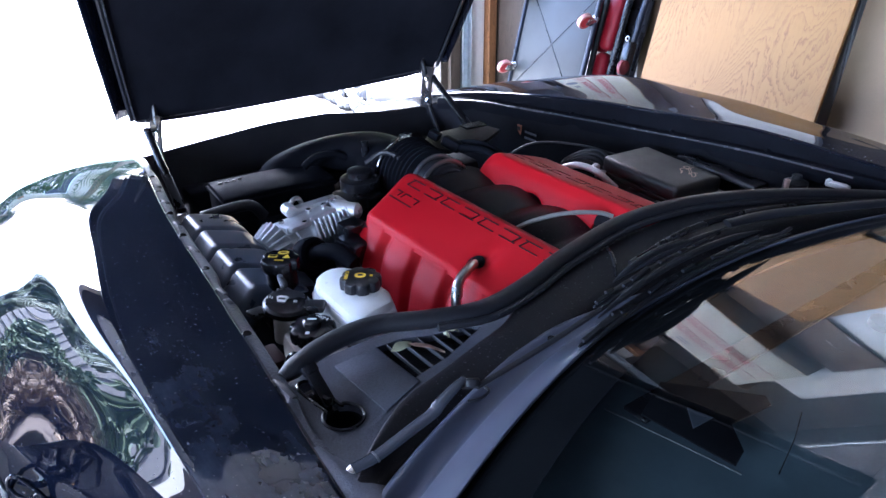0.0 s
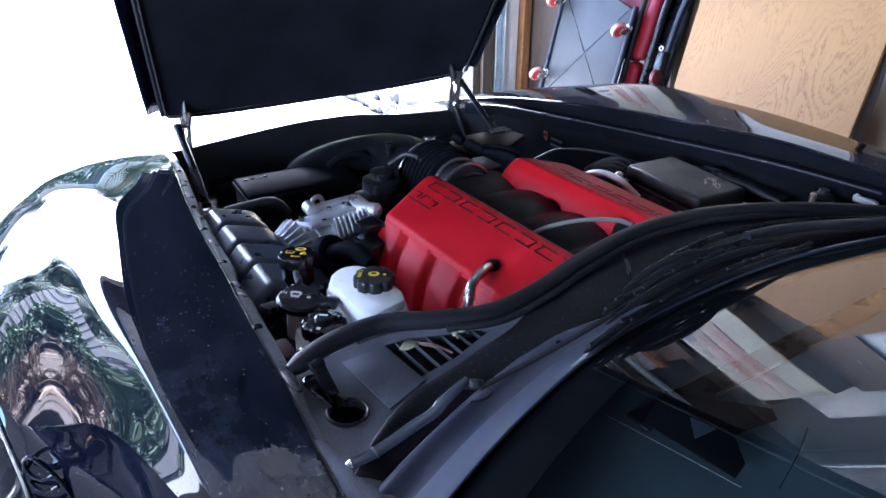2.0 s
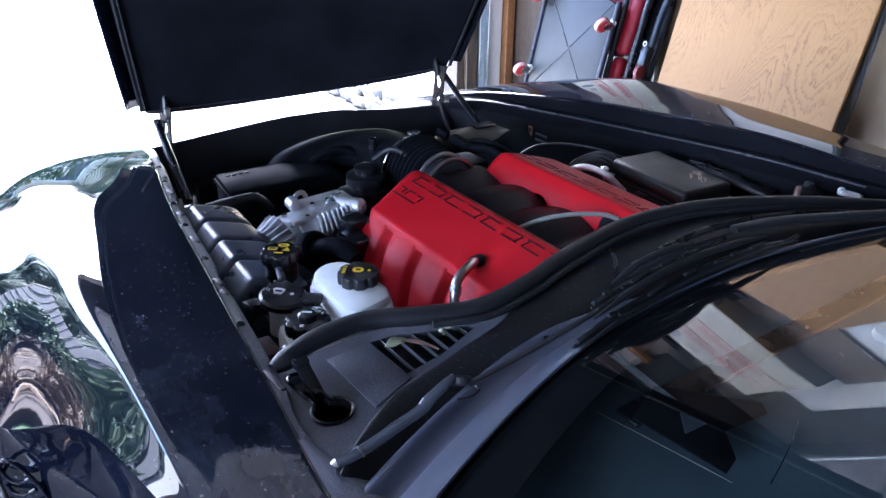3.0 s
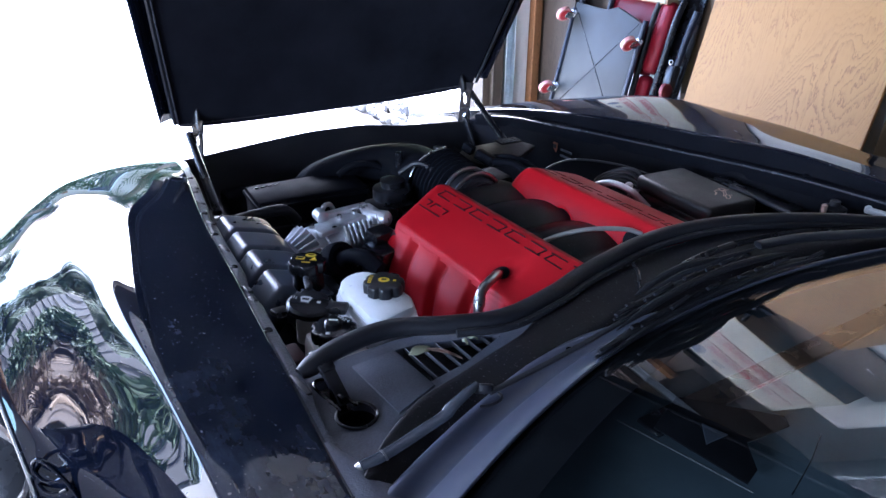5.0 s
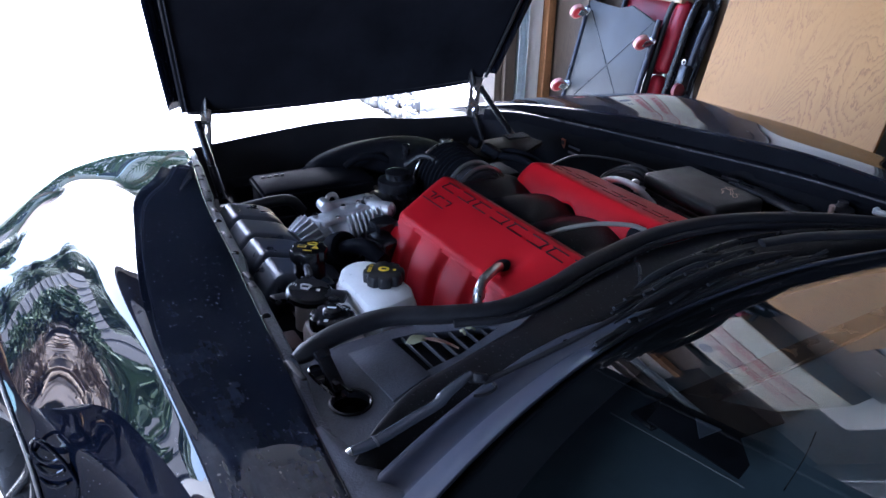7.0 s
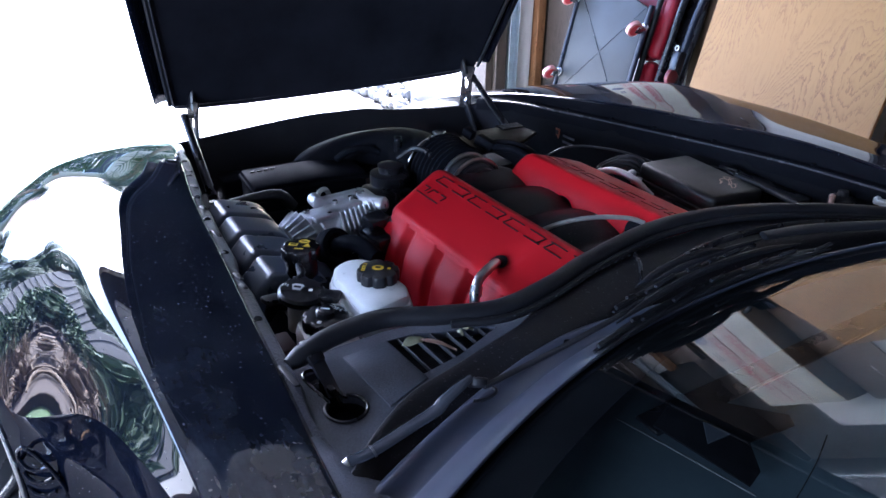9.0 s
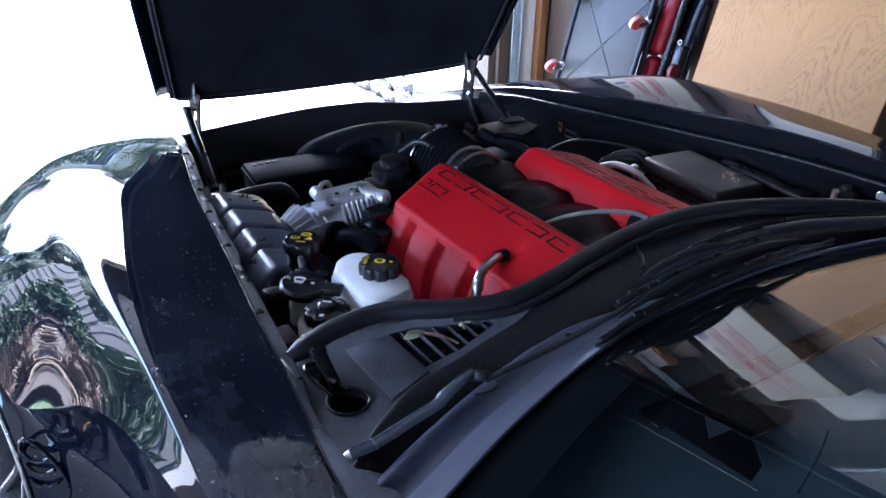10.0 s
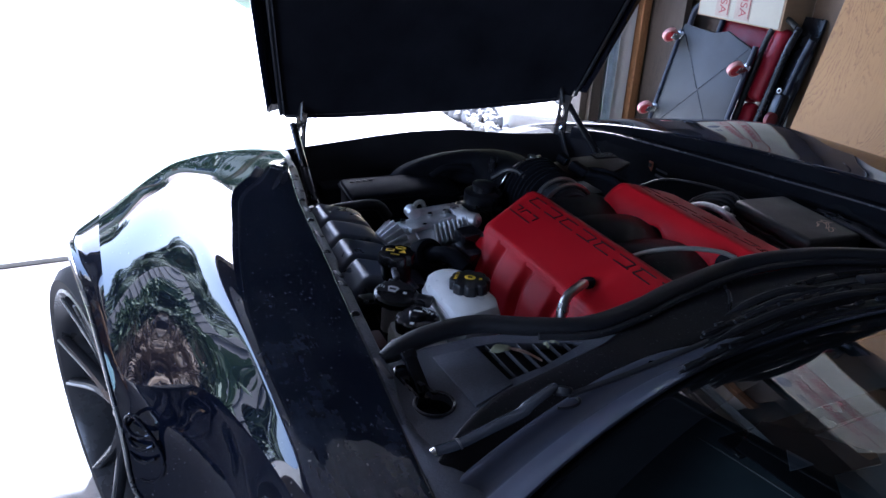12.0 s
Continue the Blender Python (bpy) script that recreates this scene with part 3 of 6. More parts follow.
def house():
    h = thing("house", "tan stucco house with a low brown roof across the street", "house", (-2.0, 24.0, 0))
    part("wall", box_bm(16, 7, 3.2, 0.02, 1, pose(0, 0, 1.5)), STUCCO, h)
    roof = bmesh.new()
    pts = [(-8.7, -4.2, 3.05), (8.7, -4.2, 3.05), (8.7, 4.2, 3.05), (-8.7, 4.2, 3.05), (-5, 0, 5.0), (5, 0, 5.0)]
    vs = [roof.verts.new(p) for p in pts]
    for f in ((0, 1, 5, 4), (1, 2, 5), (2, 3, 4, 5), (3, 0, 4), (3, 2, 1, 0)):
        roof.faces.new([vs[i] for i in f])
    part("roof", roof, ROOF, h, smooth=False)
    for x in (-5.5, -2.2, 4.6):
        w = part("window", box_bm(1.6, 0.12, 1.2, 0.02, 1, pose(x, -3.52, 1.7)), CABINET_WHITE, h)
        part("pane", box_bm(1.4, 0.04, 1.0, 0.005, 1, pose(x, -3.60, 1.7)), NAVY, w)
    part("door", box_bm(1.0, 0.1, 2.05, 0.02, 1, pose(1.2, -3.53, 1.03)), STICK, h)
    return h


house()

def lumber():
    rnd = random.Random(12)
    for k in range(9):
        h = 1.7 + 0.6 * rnd.random()
        ob = part("plank", box_bm(0.035, 0.14 + 0.12 * rnd.random(), h, 0.003, 1), (STUD, STICK, PLY)[k % 3], smooth=False)
        a = 8 + 4 * rnd.random()
        ob.matrix_basis = pose(-4.27 + 0.5 * h * math.sin(radians(a)) + 0.02, 1.8 - 0.23 * k, 0.5 * h * math.cos(radians(a)), 0, -a, 0)
        tagged(ob, "rough wooden plank leaning on the far side wall", "plank", group="planks along the side wall")


lumber()

# ---- the car: body ----
car = thing("car", "black sports car with its hood raised and red engine covers", "car")

# half section of the fender at each station: x, z from the bay's edge over the crown down to the lower edge
FENDER = {
    -1.05: ((.690, .800), (.735, .806), (.775, .812), (.805, .806), (.810, .801), (.814, .796), (.806, .765), (.818, .640), (.868, .420), (.915, .200)),
    -0.90: ((.680, .805), (.726, .813), (.768, .8195), (.801, .8165), (.809, .809), (.816, .801), (.806, .768), (.806, .640), (.826, .420), (.885, .200)),
    -0.80: ((.672, .806), (.720, .815), (.764, .823), (.801, .823), (.816, .808), (.830, .793), (.818, .758), (.802, .630), (.802, .420), (.870, .200)),
    -0.70: ((.662, .805), (.712, .818), (.764, .828), (.806, .8300), (.827, .8035), (.849, .777), (.836, .732), (.820, .610), (.818, .420), (.868, .200)),
    -0.62: ((.655, .804), (.707, .818), (.764, .830), (.808, .8330), (.837, .797), (.867, .760), (.848, .712), (.828, .600), (.820, .420), (.862, .200)),
    -0.55: ((.648, .803), (.702, .819), (.764, .833), (.810, .835), (.848, .790), (.884, .742), (.860, .690), (.834, .580), (.822, .420), (.856, .200)),
    -0.50: ((.643, .801), (.698, .818), (.763, .834), (.813, .837), (.862, .785), (.914, .706), (.884, .664), (.846, .560), (.830, .420), (.858, .200)),
    -0.42: ((.634, .797), (.692, .817), (.762, .836), (.818, .840), (.878, .772), (.946, .656), (.916, .618), (.880, .530), (.868, .420), (.885, .240)),
    -0.36: ((.627, .793), (.687, .815), (.760, .836), (.819, .841), (.884, .770), (.968, .643), (.934, .605), (.920, .530), (.926, .430), (.945, .320)),
    -0.335: ((.624, .792), (.685, .814), (.759, .836), (.820, .841), (.887, .769), (.976, .641), (.945, .603), (.941, .530), (.958, .450), (.982, .385)),
    -0.31: ((.621, .790), (.682, .813), (.757, .835), (.820, .841), (.889, .768), (.980, .642), (.956, .605), (.955, .560), (.968, .520), (.988, .483)),
    -0.25: ((.615, .785), (.678, .810), (.753, .834), (.821, .840), (.895, .770), (.984, .658), (.976, .630), (.979, .608), (.988, .592), (.999, .578)),
    -0.15: ((.605, .778), (.672, .804), (.749, .831), (.822, .837), (.900, .776), (.984, .694), (.992, .681), (.998, .675), (1.006, .667), (1.014, .658)),
    0.05: ((.580, .764), (.652, .790), (.741, .817), (.822, .828), (.904, .784), (.984, .726), (1.018, .715), (1.030, .714), (1.038, .708), (1.044, .704)),
    0.25: ((.548, .750), (.625, .766), (.724, .782), (.812, .788), (.888, .754), (.974, .705), (1.012, .676), (1.024, .659), (1.032, .642), (1.036, .630)),
    0.36: ((.531, .742), (.610, .755), (.710, .763), (.794, .758), (.874, .729), (.957, .677), (.994, .630), (1.007, .580), (1.014, .528), (1.019, .490)),
    0.42: ((.522, .733), (.600, .744), (.700, .748), (.785, .741), (.865, .715), (.945, .665), (.985, .600), (1.000, .500), (1.005, .380), (1.005, .260)),
    0.60: ((.495, .700), (.570, .704), (.665, .700), (.760, .687), (.835, .662), (.900, .605), (.932, .530), (.945, .440), (.948, .350), (.948, .260)),
    0.80: ((.450, .640), (.525, .638), (.605, .630), (.695, .612), (.765, .580), (.825, .520), (.855, .450), (.865, .370), (.868, .290), (.868, .220)),
    1.00: ((.400, .555), (.455, .552), (.520, .545), (.600, .525), (.660, .495), (.710, .445), (.740, .385), (.750, .320), (.752, .270), (.752, .220)),
}
RAIL = [(y, s[0][0], s[0][1]) for y, s in FENDER.items()]


def rail_at(y):
    ys = [r[0] for r in RAIL]
    return float(np.interp(y, ys, [r[1] for r in RAIL])), float(np.interp(y, ys, [r[2] for r in RAIL]))


def faired(verts, nu, nv):
    """Even spacing along the car and a smooth flow of the crown; the arch edge and the ends stay."""
    g = np.array(verts, float).reshape(nu, nv, 3)
    for j in range(nv):
        y = g[:, j, 1]
        even = np.linspace(y[0], y[-1], nu)
        for c in (0, 2):
            g[:, j, c] = np.interp(even, y, g[:, j, c])
        g[:, j, 1] = even
    keep = np.clip((np.arange(nv) / nv - 0.62) / 0.2, 0, 1)
    w = (1 - keep)[None, :, None]
    for k in range(400):
        for lam in (0.5, -0.51):
            d = np.zeros_like(g)
            d[1:-1] = 0.5 * (g[:-2] + g[2:]) - g[1:-1]
            g = g + lam * w * d
    # the ridge is soft over the wheel and sharper towards the door
    soft = np.interp(np.linspace(g[0, 0, 1], g[-1, 0, 1], nu), [-0.65, -0.30, 0.05], [0.10, 0.55, 1.0])[:, None, None]
    round_off = np.exp(-((np.arange(nv) - 25) / 5.0) ** 2)[None, :, None] * soft
    for k in range(14):
        d = np.zeros_like(g)
        d[:, 1:-1] = 0.5 * (g[:, :-2] + g[:, 2:]) - g[:, 1:-1]
        g = g + 0.5 * round_off * d
    return [tuple(p) for p in g.reshape(-1, 3)]


def far_rise(y):
    """Share of the far fender's raised edge over the flange."""
    return float(np.interp(y, [-1.05, -0.50, 0.00, 0.55], [0, 1, 1, 0]))


def fender(side):
    secs = []
    for y, s in FENDER.items():
        # the crown of the near fender stands a little higher over the wheel
        lift = float(np.interp(y, [-0.05, 0.05, 0.25, 0.36, 0.60, 0.80], [0, 0.006, 0.014, 0.017, 0.014, 0])) if side < 0 else 0.0
        # the far one rises at once beside the hood opening and is flatter on top
        flat = far_rise(y) if side > 0 else 0.0
        crown = float(np.interp(y, [-0.75, -0.55, -0.10, 0.05], [0, 0.0036, 0.0036, 0])) if side < 0 else 0.0
        secs.append([(side * x, y, z + lift * (0, 0.5, 0.9, 1.0, 0.7, 0, 0, 0, 0, 0)[k] + crown * (0, 0, 0.2, 1, 0.5, 0, 0, 0, 0, 0)[k]
                      + flat * (0.037, 0.0225, 0.005, 0.000, 0, 0, 0, 0, 0, 0)[k]) for k, (x, z) in enumerate(s)])
    # top, flank and cove are three smooth sheets that meet in a rounded ridge and a crease
    nu, nv = 90, 84
    top = np.array(sheet([q[:4] for q in secs], nu, 26)[0]).reshape(nu, 26, 3)
    flank = np.array(sheet([q[3:6] for q in secs], nu, 21)[0]).reshape(nu, 21, 3)
    lower = np.array(sheet([q[5:] for q in secs], nu, 39)[0]).reshape(nu, 39, 3)
    v = np.concatenate([top, flank[:, 1:], lower[:, 1:]], axis=1).reshape(-1, 3)
    f = [(i * nv + j, i * nv + j + 1, (i + 1) * nv + j + 1, (i + 1) * nv + j) for i in range(nu - 1) for j in range(nv - 1)]
    v = faired(v, nu, nv)
    v, f = thicken(v, f, nu, nv, (-side * 0.006, 0, -0.004))
    ob = mesh_ob("fender", v, f, PAINT, car, "glossy black front fender, lightly dusty", smooth="all")
    # the crease is a crisp fold
    for e in ob.data.edges:
        a, b = e.vertices
        if max(a, b) < nu * nv and a % nv == 45 and b % nv == 45:
            e.use_edge_sharp = True
    # rolled lip of the wheel arch, in bright steel for the sky's reflection
    lip = [(side * (s[-1][0] + 0.001), y, s[-1][1]) for y, s in FENDER.items() if -0.37 < y < 0.43]
    part("arch_lip", tube(lip, 0.0040, 60, 8), STEEL, ob, "rolled edge of the wheel arch, pale steel in place of its sky reflection")
    def vent_at(u, v):
        return (side * (0.966 + 0.027 * u - 0.010 * u * u), -0.337 + 0.0254 * u + 0.006 * u * u, 0.475 + 0.012 * u + 0.070 * v)

    vent = part("side_vent", tube([vent_at(math.cos(a) * (1 - 0.25 * math.sin(a)), math.sin(a)) for a in np.linspace(0, 2 * math.pi, 25)], 0.0036, 60, 8), PAINT, ob, "glossy black side vent behind the wheel")
    for v0 in (0.35, -0.02, -0.42):
        part("slat", tube([vent_at(u, v0 + 0.35 * u * u - 0.12 * u) for u in (-0.72, -0.35, 0.0, 0.35, 0.66)], 0.0036, 16, 8), PAINT, vent)
    # bay edge flange with its screws
    ys = np.linspace(0.55, -1.0, 40)
    secs = []
    for y in ys:
        x, z = rail_at(y)
        k = 0.5 + 0.5 * math.tanh(14 * abs(math.sin(y * 8.0)) - 4)
        edge = (side * (x + 0.003), y, z - 0.02) if side < 0 else (side * (x + 0.001), y, z + 0.034 * far_rise(y) - 0.003)
        secs.append([(side * (x - 0.020 - 0.006 * k), y, z - 0.045), (side * (x - 0.017 - 0.006 * k), y, z - 0.011), (side * (x + (0.001 if side < 0 else -0.005)), y, z - 0.005), edge])
    v, f = sheet(secs, 80, 9)
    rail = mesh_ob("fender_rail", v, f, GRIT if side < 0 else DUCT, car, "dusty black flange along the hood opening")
    for y in (0.30, 0.18, 0.02, -0.12, -0.30, -0.55, -0.86):
        x, z = rail_at(y)
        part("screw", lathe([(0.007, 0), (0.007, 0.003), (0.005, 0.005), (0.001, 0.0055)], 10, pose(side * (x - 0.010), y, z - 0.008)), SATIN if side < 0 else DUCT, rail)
    if side < 0:
        for y, n in ((0.22, 0.024), (0.10, 0.030), (-0.05, 0.022), (-0.20, 0.034), (-0.40, 0.026), (-0.44, 0.020), (-0.70, 0.05)):
            x, z = rail_at(y)
            turn = math.degrees(math.atan2(rail_at(y + 0.02)[0] - rail_at(y - 0.02)[0], 0.04)) * -side
            part("rail_tab", box_bm(0.009, n, 0.006, 0.002, 2, pose(side * (x - 0.013), y, z - 0.007, 0, 0, -turn)), RUBBER, rail)
        strip = []
        for y in np.linspace(-0.825, -1.04, 8):
            x, z = rail_at(y)
            wide = 0.016 + 0.42 * (-0.825 - y)
            strip.append([(side * (x - wide), y, z - 0.010 - 0.10 * wide), (side * (x - 0.5 * wide), y, z - 0.002), (side * (x + 0.002), y, z - 0.0025)])
        v, f = sheet(strip, 12, 5)
        v, f = thicken(v, f, 12, 5, (0, 0, -0.004))
        mesh_ob("rail_strip", v, f, DUSTY, rail, "smooth grey strip at the rear of the flange")
    if side > 0:
        part("rail_bead", tube([(side * (rail_at(y)[0] - 0.023), y, rail_at(y)[1] - 0.014) for y in np.linspace(0.50, -0.75, 24)], 0.0028, 70, 8), STEEL_DARK, rail, "thin bright edge of the flange")
    # inner wall of the bay
    secs = []
    for y in np.linspace(0.62, -1.02, 12):
        x, z = rail_at(y)
        secs.append([(side * (x - 0.018), y, z - 0.03), (side * (x - 0.034), y, z - 0.10), (side * (x - 0.060), y, 0.45), (side * (x - 0.06), y, 0.25)])
    v, f = sheet(secs, 24, 8)
    mesh_ob("inner_fender", v, f, VOID, car)
    return ob


fender(-1)
fender(1)


def nose():
    secs = []
    for x in np.linspace(-0.50, 0.50, 13):
        c = 1 - (x / 0.5) ** 2
        top = float(np.interp(x, [-0.50, -0.375, -0.235, -0.11, 0.07, 0.21, 0.335, 0.45, 0.50], [0.688, 0.696, 0.705, 0.712, 0.708, 0.688, 0.677, 0.670, 0.668]))
        secs.append([(x, 0.54, 0.55), (x, 0.575, top - 0.012), (x, 0.60, top), (x, 0.68 + 0.06 * c, 0.63), (x * 0.95, 0.85 + 0.14 * c, 0.54), (x * 0.92, 0.97 + 0.14 * c, 0.42), (x * 0.9, 0.98 + 0.12 * c, 0.2)])
    v, f = sheet(secs, 40, 30)
    mesh_ob("front_bumper", v, f, PLASTIC, car, "black nose panel in front of the engine bay", smooth="all")
    part("bay_floor", box_bm(1.30, 1.62, 0.03, 0.0, 1, pose(0, -0.22, 0.27)), VOID, car)
    part("firewall", box_bm(1.28, 0.03, 0.52, 0.005, 1, pose(0, -0.80, 0.50)), VOID, car)


nose()

# ---- hood: leans up from the nose, underside towards the engine ----
HOOD0 = Vector((0, 0.585, 0.82))
HOOD_UP = Vector((0, -0.423, 0.906))
HOOD_OUT = Vector((0, 0.906, 0.423))


def hood_point(u, v, out=0.0):
    w = 0.530 + 0.165 * v - 0.02 * v * v
    low = -0.055 * (1 - u * u) * max(0.0, 1 - v / 0.5)
    b = 0.055 * (1 - u * u) + 0.02 * v * (1 - v / 1.3)
    return Vector((u * w, 0, 0)) + HOOD0 + HOOD_UP * (v + low) + HOOD_OUT * (b + out)


def hood_end(u):
    """The rear edge is cut back in the middle round the windshield, with a horn at each side."""
    return 0.95 + 0.245 * min(1.0, abs(u) / 0.86) ** 1.3


def hood():
    us = np.linspace(-1, 1, 61)
    vs = np.linspace(0, 1.0, 37)
    nu, nv = len(us), len(vs)
    verts = []
    for u in us:
        for v in vs * hood_end(u):
            drop = -0.016 * max(0.0, (abs(u) - 0.90) / 0.10) ** 2
            verts.append(np.array(hood_point(u, v, drop)))
    faces = [(i * nv + j, i * nv + j + 1, (i + 1) * nv + j + 1, (i + 1) * nv + j) for i in range(nu - 1) for j in range(nv - 1)]
    v2, f2 = thicken(verts, faces, nu, nv, np.array(HOOD_OUT) * -0.008)
    ob = mesh_ob("hood", v2, f2, PAINT, car, "raised black hood seen from its underside", smooth="all")
    us = np.linspace(-0.905, 0.905, 33)
    vs = np.linspace(0.0, 1.0, 31)
    nu, nv = len(us), len(vs)
    verts = [np.array(hood_point(u, v, -0.030 - 0.012 * (1 - (abs(u) / 0.905) ** 6))) for u in us for v in -0.012 * (1 - vs) + (hood_end(u) - 0.012) * vs]
    faces = [(i * nv + j, i * nv + j + 1, (i + 1) * nv + j + 1, (i + 1) * nv + j) for i in range(nu - 1) for j in range(nv - 1)]
    v2, f2 = thicken(verts, faces, nu, nv, np.array(HOOD_OUT) * 0.016)
    mesh_ob("hood_liner", v2, f2, LINER, ob, "matt black felt liner", smooth=True)
    part("edge_bead", tube([tuple(hood_point(u, 0.002, -0.040)) for u in np.linspace(-0.90, 0.90, 21)], 0.0022, 60, 6), STEEL_DARK, ob, "bright bead along the liner")
    for s in (-1, 1):
        pts = [tuple(hood_point(s * 0.925, v, -0.030)) for v in np.linspace(0.0, 1.17, 12)]
        part("edge_seal", tube(pts, 0.006, 30, 8), RUBBER, ob, "thin rubber seal strip")
        pts = [tuple(hood_point(s * 0.912, v, -0.036)) for v in np.linspace(0.0, 1.17, 12)]
        part("edge_bead", tube(pts, 0.0022, 30, 6), STEEL_DARK, ob, "bright bead along the liner")
        # hinge arm with a slotted plate
        x = s * 0.440
        hinge = part("hinge", merge(tube([(x, 0.46, 0.56), (x, 0.52, 0.64), (x, 0.560, 0.70)], 0.014, 16, 10, flat=0.6, up=(1, 0, 0)),
                                    tube([(x * 0.99, 0.566, 0.785), (x * 0.975, 0.570, 0.85), (x * 0.96, 0.53, 0.95)], 0.014, 20, 10, [0.016, 0.013, 0.009], flat=0.6, up=(1, 0, 0))), SATIN, ob, "black curved steel hinge arm")
        slot = [(0.007 * math.cos(a), 0.010 + 0.015 * math.sin(a)) for a in np.linspace(0, 2 * math.pi, 21)[:-1]]
        face = [(-0.022, -0.066), (0.022, -0.066), (0.019, -0.02), (0.019, 0.03), (0.026, 0.068), (-0.026, 0.068), (-0.019, 0.03), (-0.019, -0.02)]
        bm = plate_with_holes(face, [slot], 0.003, 0.006)
        bmesh.ops.transform(bm, matrix=pose(x, 0.556, 0.742, 0, 0, -66) @ pose(0, 0, 0, 84, 0, 0), verts=bm.verts)
        part("hinge_plate", bm, SATIN, hinge, "black slotted hinge plate")
        part("hinge_bolt", lathe([(0.010, 0), (0.010, 0.008), (0.004, 0.010)], 6, pose(x, 0.552, 0.700, 90, 0, 0)), STEEL, hinge)
        # gas strut
        a, b = Vector((s * 0.461, 0.552, 0.772)), Vector((s * 0.470, 0.322, 0.628))
        mid = a.lerp(b, 0.42)
        strut = part("gas_strut", merge(tube([tuple(mid), tuple(b)], 0.0118, 8, 14), tube([tuple(a), tuple(mid)], 0.0105, 8, 12)), SATIN, ob, "black gas strut")
        part("ball_end", lathe([(0.004, -0.010), (0.010, -0.008), (0.011, 0.0), (0.010, 0.008), (0.004, 0.010)], 14, pose(*a)), SATIN, strut)
        part("ball_stud", tube([tuple(a), (a.x - s * 0.028, a.y, a.z)], 0.005, 4, 8), STEEL, strut)


hood()


# ---- windscreen, cowl, cabin ----
def screen_base(x):
    return -0.865 - 0.39 * x * x


def screen_point(x, s):
    y = screen_base(x)
    return (x * (1 - 0.14 * s), y - 0.80 * s + 0.05 * s * s, 0.838 + 0.354 * s - 0.020 * s * s + 0.08 * math.tanh(x * x / 0.08) * (0.015 + 0.20 * s * (1 - s)))


def windscreen():
    secs = [[screen_point(x, s) for s in (0.004, 0.25, 0.5, 0.75, 1.0)] for x in np.linspace(-0.71, 0.71, 9)]
    nu, nv = 60, 30
    v, f = sheet(secs, nu, nv)
    ob = mesh_ob("windshield", v, f, GLASS, car, "clear raked windshield reflecting the garage wall", smooth="all")
    ob.visible_shadow = False
    # black band at the lower edge
    secs = [[tuple(np.array(screen_point(x, s)) + (0, 0, -0.006)) for s in (0.0, 0.05, 0.10)] for x in np.linspace(-0.71, 0.71, 60)]
    v, f = sheet(secs, 120, 5)
    mesh_ob("frit_band", v, f, PLASTIC, ob, "black ceramic band")
    for s in (-1, 1):
        pts = [tuple(np.array(screen_point(s * 0.725, k)) + (s * 0.01, 0, -0.005)) for k in np.linspace(-0.02, 1.0, 8)]
        part("a_pillar", tube(pts, 0.028, 24, 12, flat=0.7), PAINT, car)
    roof = [[(x * (1 - 0.05 * k), -1.62 - 0.39 * x * x * (1 - k) - 1.0 * k, 1.235 - 0.12 * x * x + 0.03 * math.sin(math.pi * k)) for k in (0, 0.5, 1.0)] for x in np.linspace(-0.64, 0.64, 9)]
    v, f = sheet(roof, 24, 12)
    v, f = thicken(v, f, 24, 12, (0, 0, -0.03))
    mesh_ob("roof", v, f, PAINT, car)
    deck = [[(x, -2.62 - 1.15 * k, 1.22 - 0.12 * x * x - 0.34 * k * k) for k in (0, 0.5, 1.0)] for x in np.linspace(-0.62, 0.62, 7)]
    v, f = sheet(deck, 20, 12)
    v, f = thicken(v, f, 20, 12, (0, 0, -0.03))
    mesh_ob("rear_hatch", v, f, PAINT, car)
    for s in (-1, 1):
        side = []
        for y, bulge in ((-1.055, 0.0), (-1.6, 0.005), (-2.2, 0.015), (-2.75, 0.05), (-3.3, 0.045), (-3.75, -0.06)):
            side.append([(s * (0.735 + bulge * 0.3), y, 0.835), (s * (0.80 + bulge), y, 0.80), (s * (0.90 + bulge), y, 0.64), (s * (0.925 + bulge), y, 0.45), (s * (0.92 + bulge), y, 0.20)])
        v, f = sheet(side, 40, 20)
        v, f = thicken(v, f, 40, 20, (-s * 0.02, 0, 0))
        mesh_ob("door_side", v, f, PAINT, car, smooth="all")
    part("tail", box_bm(1.55, 0.10, 0.60, 0.04, 3, pose(0, -3.74, 0.52)), PAINT, car)
    part("cabin_floor", box_bm(1.5, 2.7, 0.03, 0, 1, pose(0, -2.3, 0.22)), VOID, car)


windscreen()


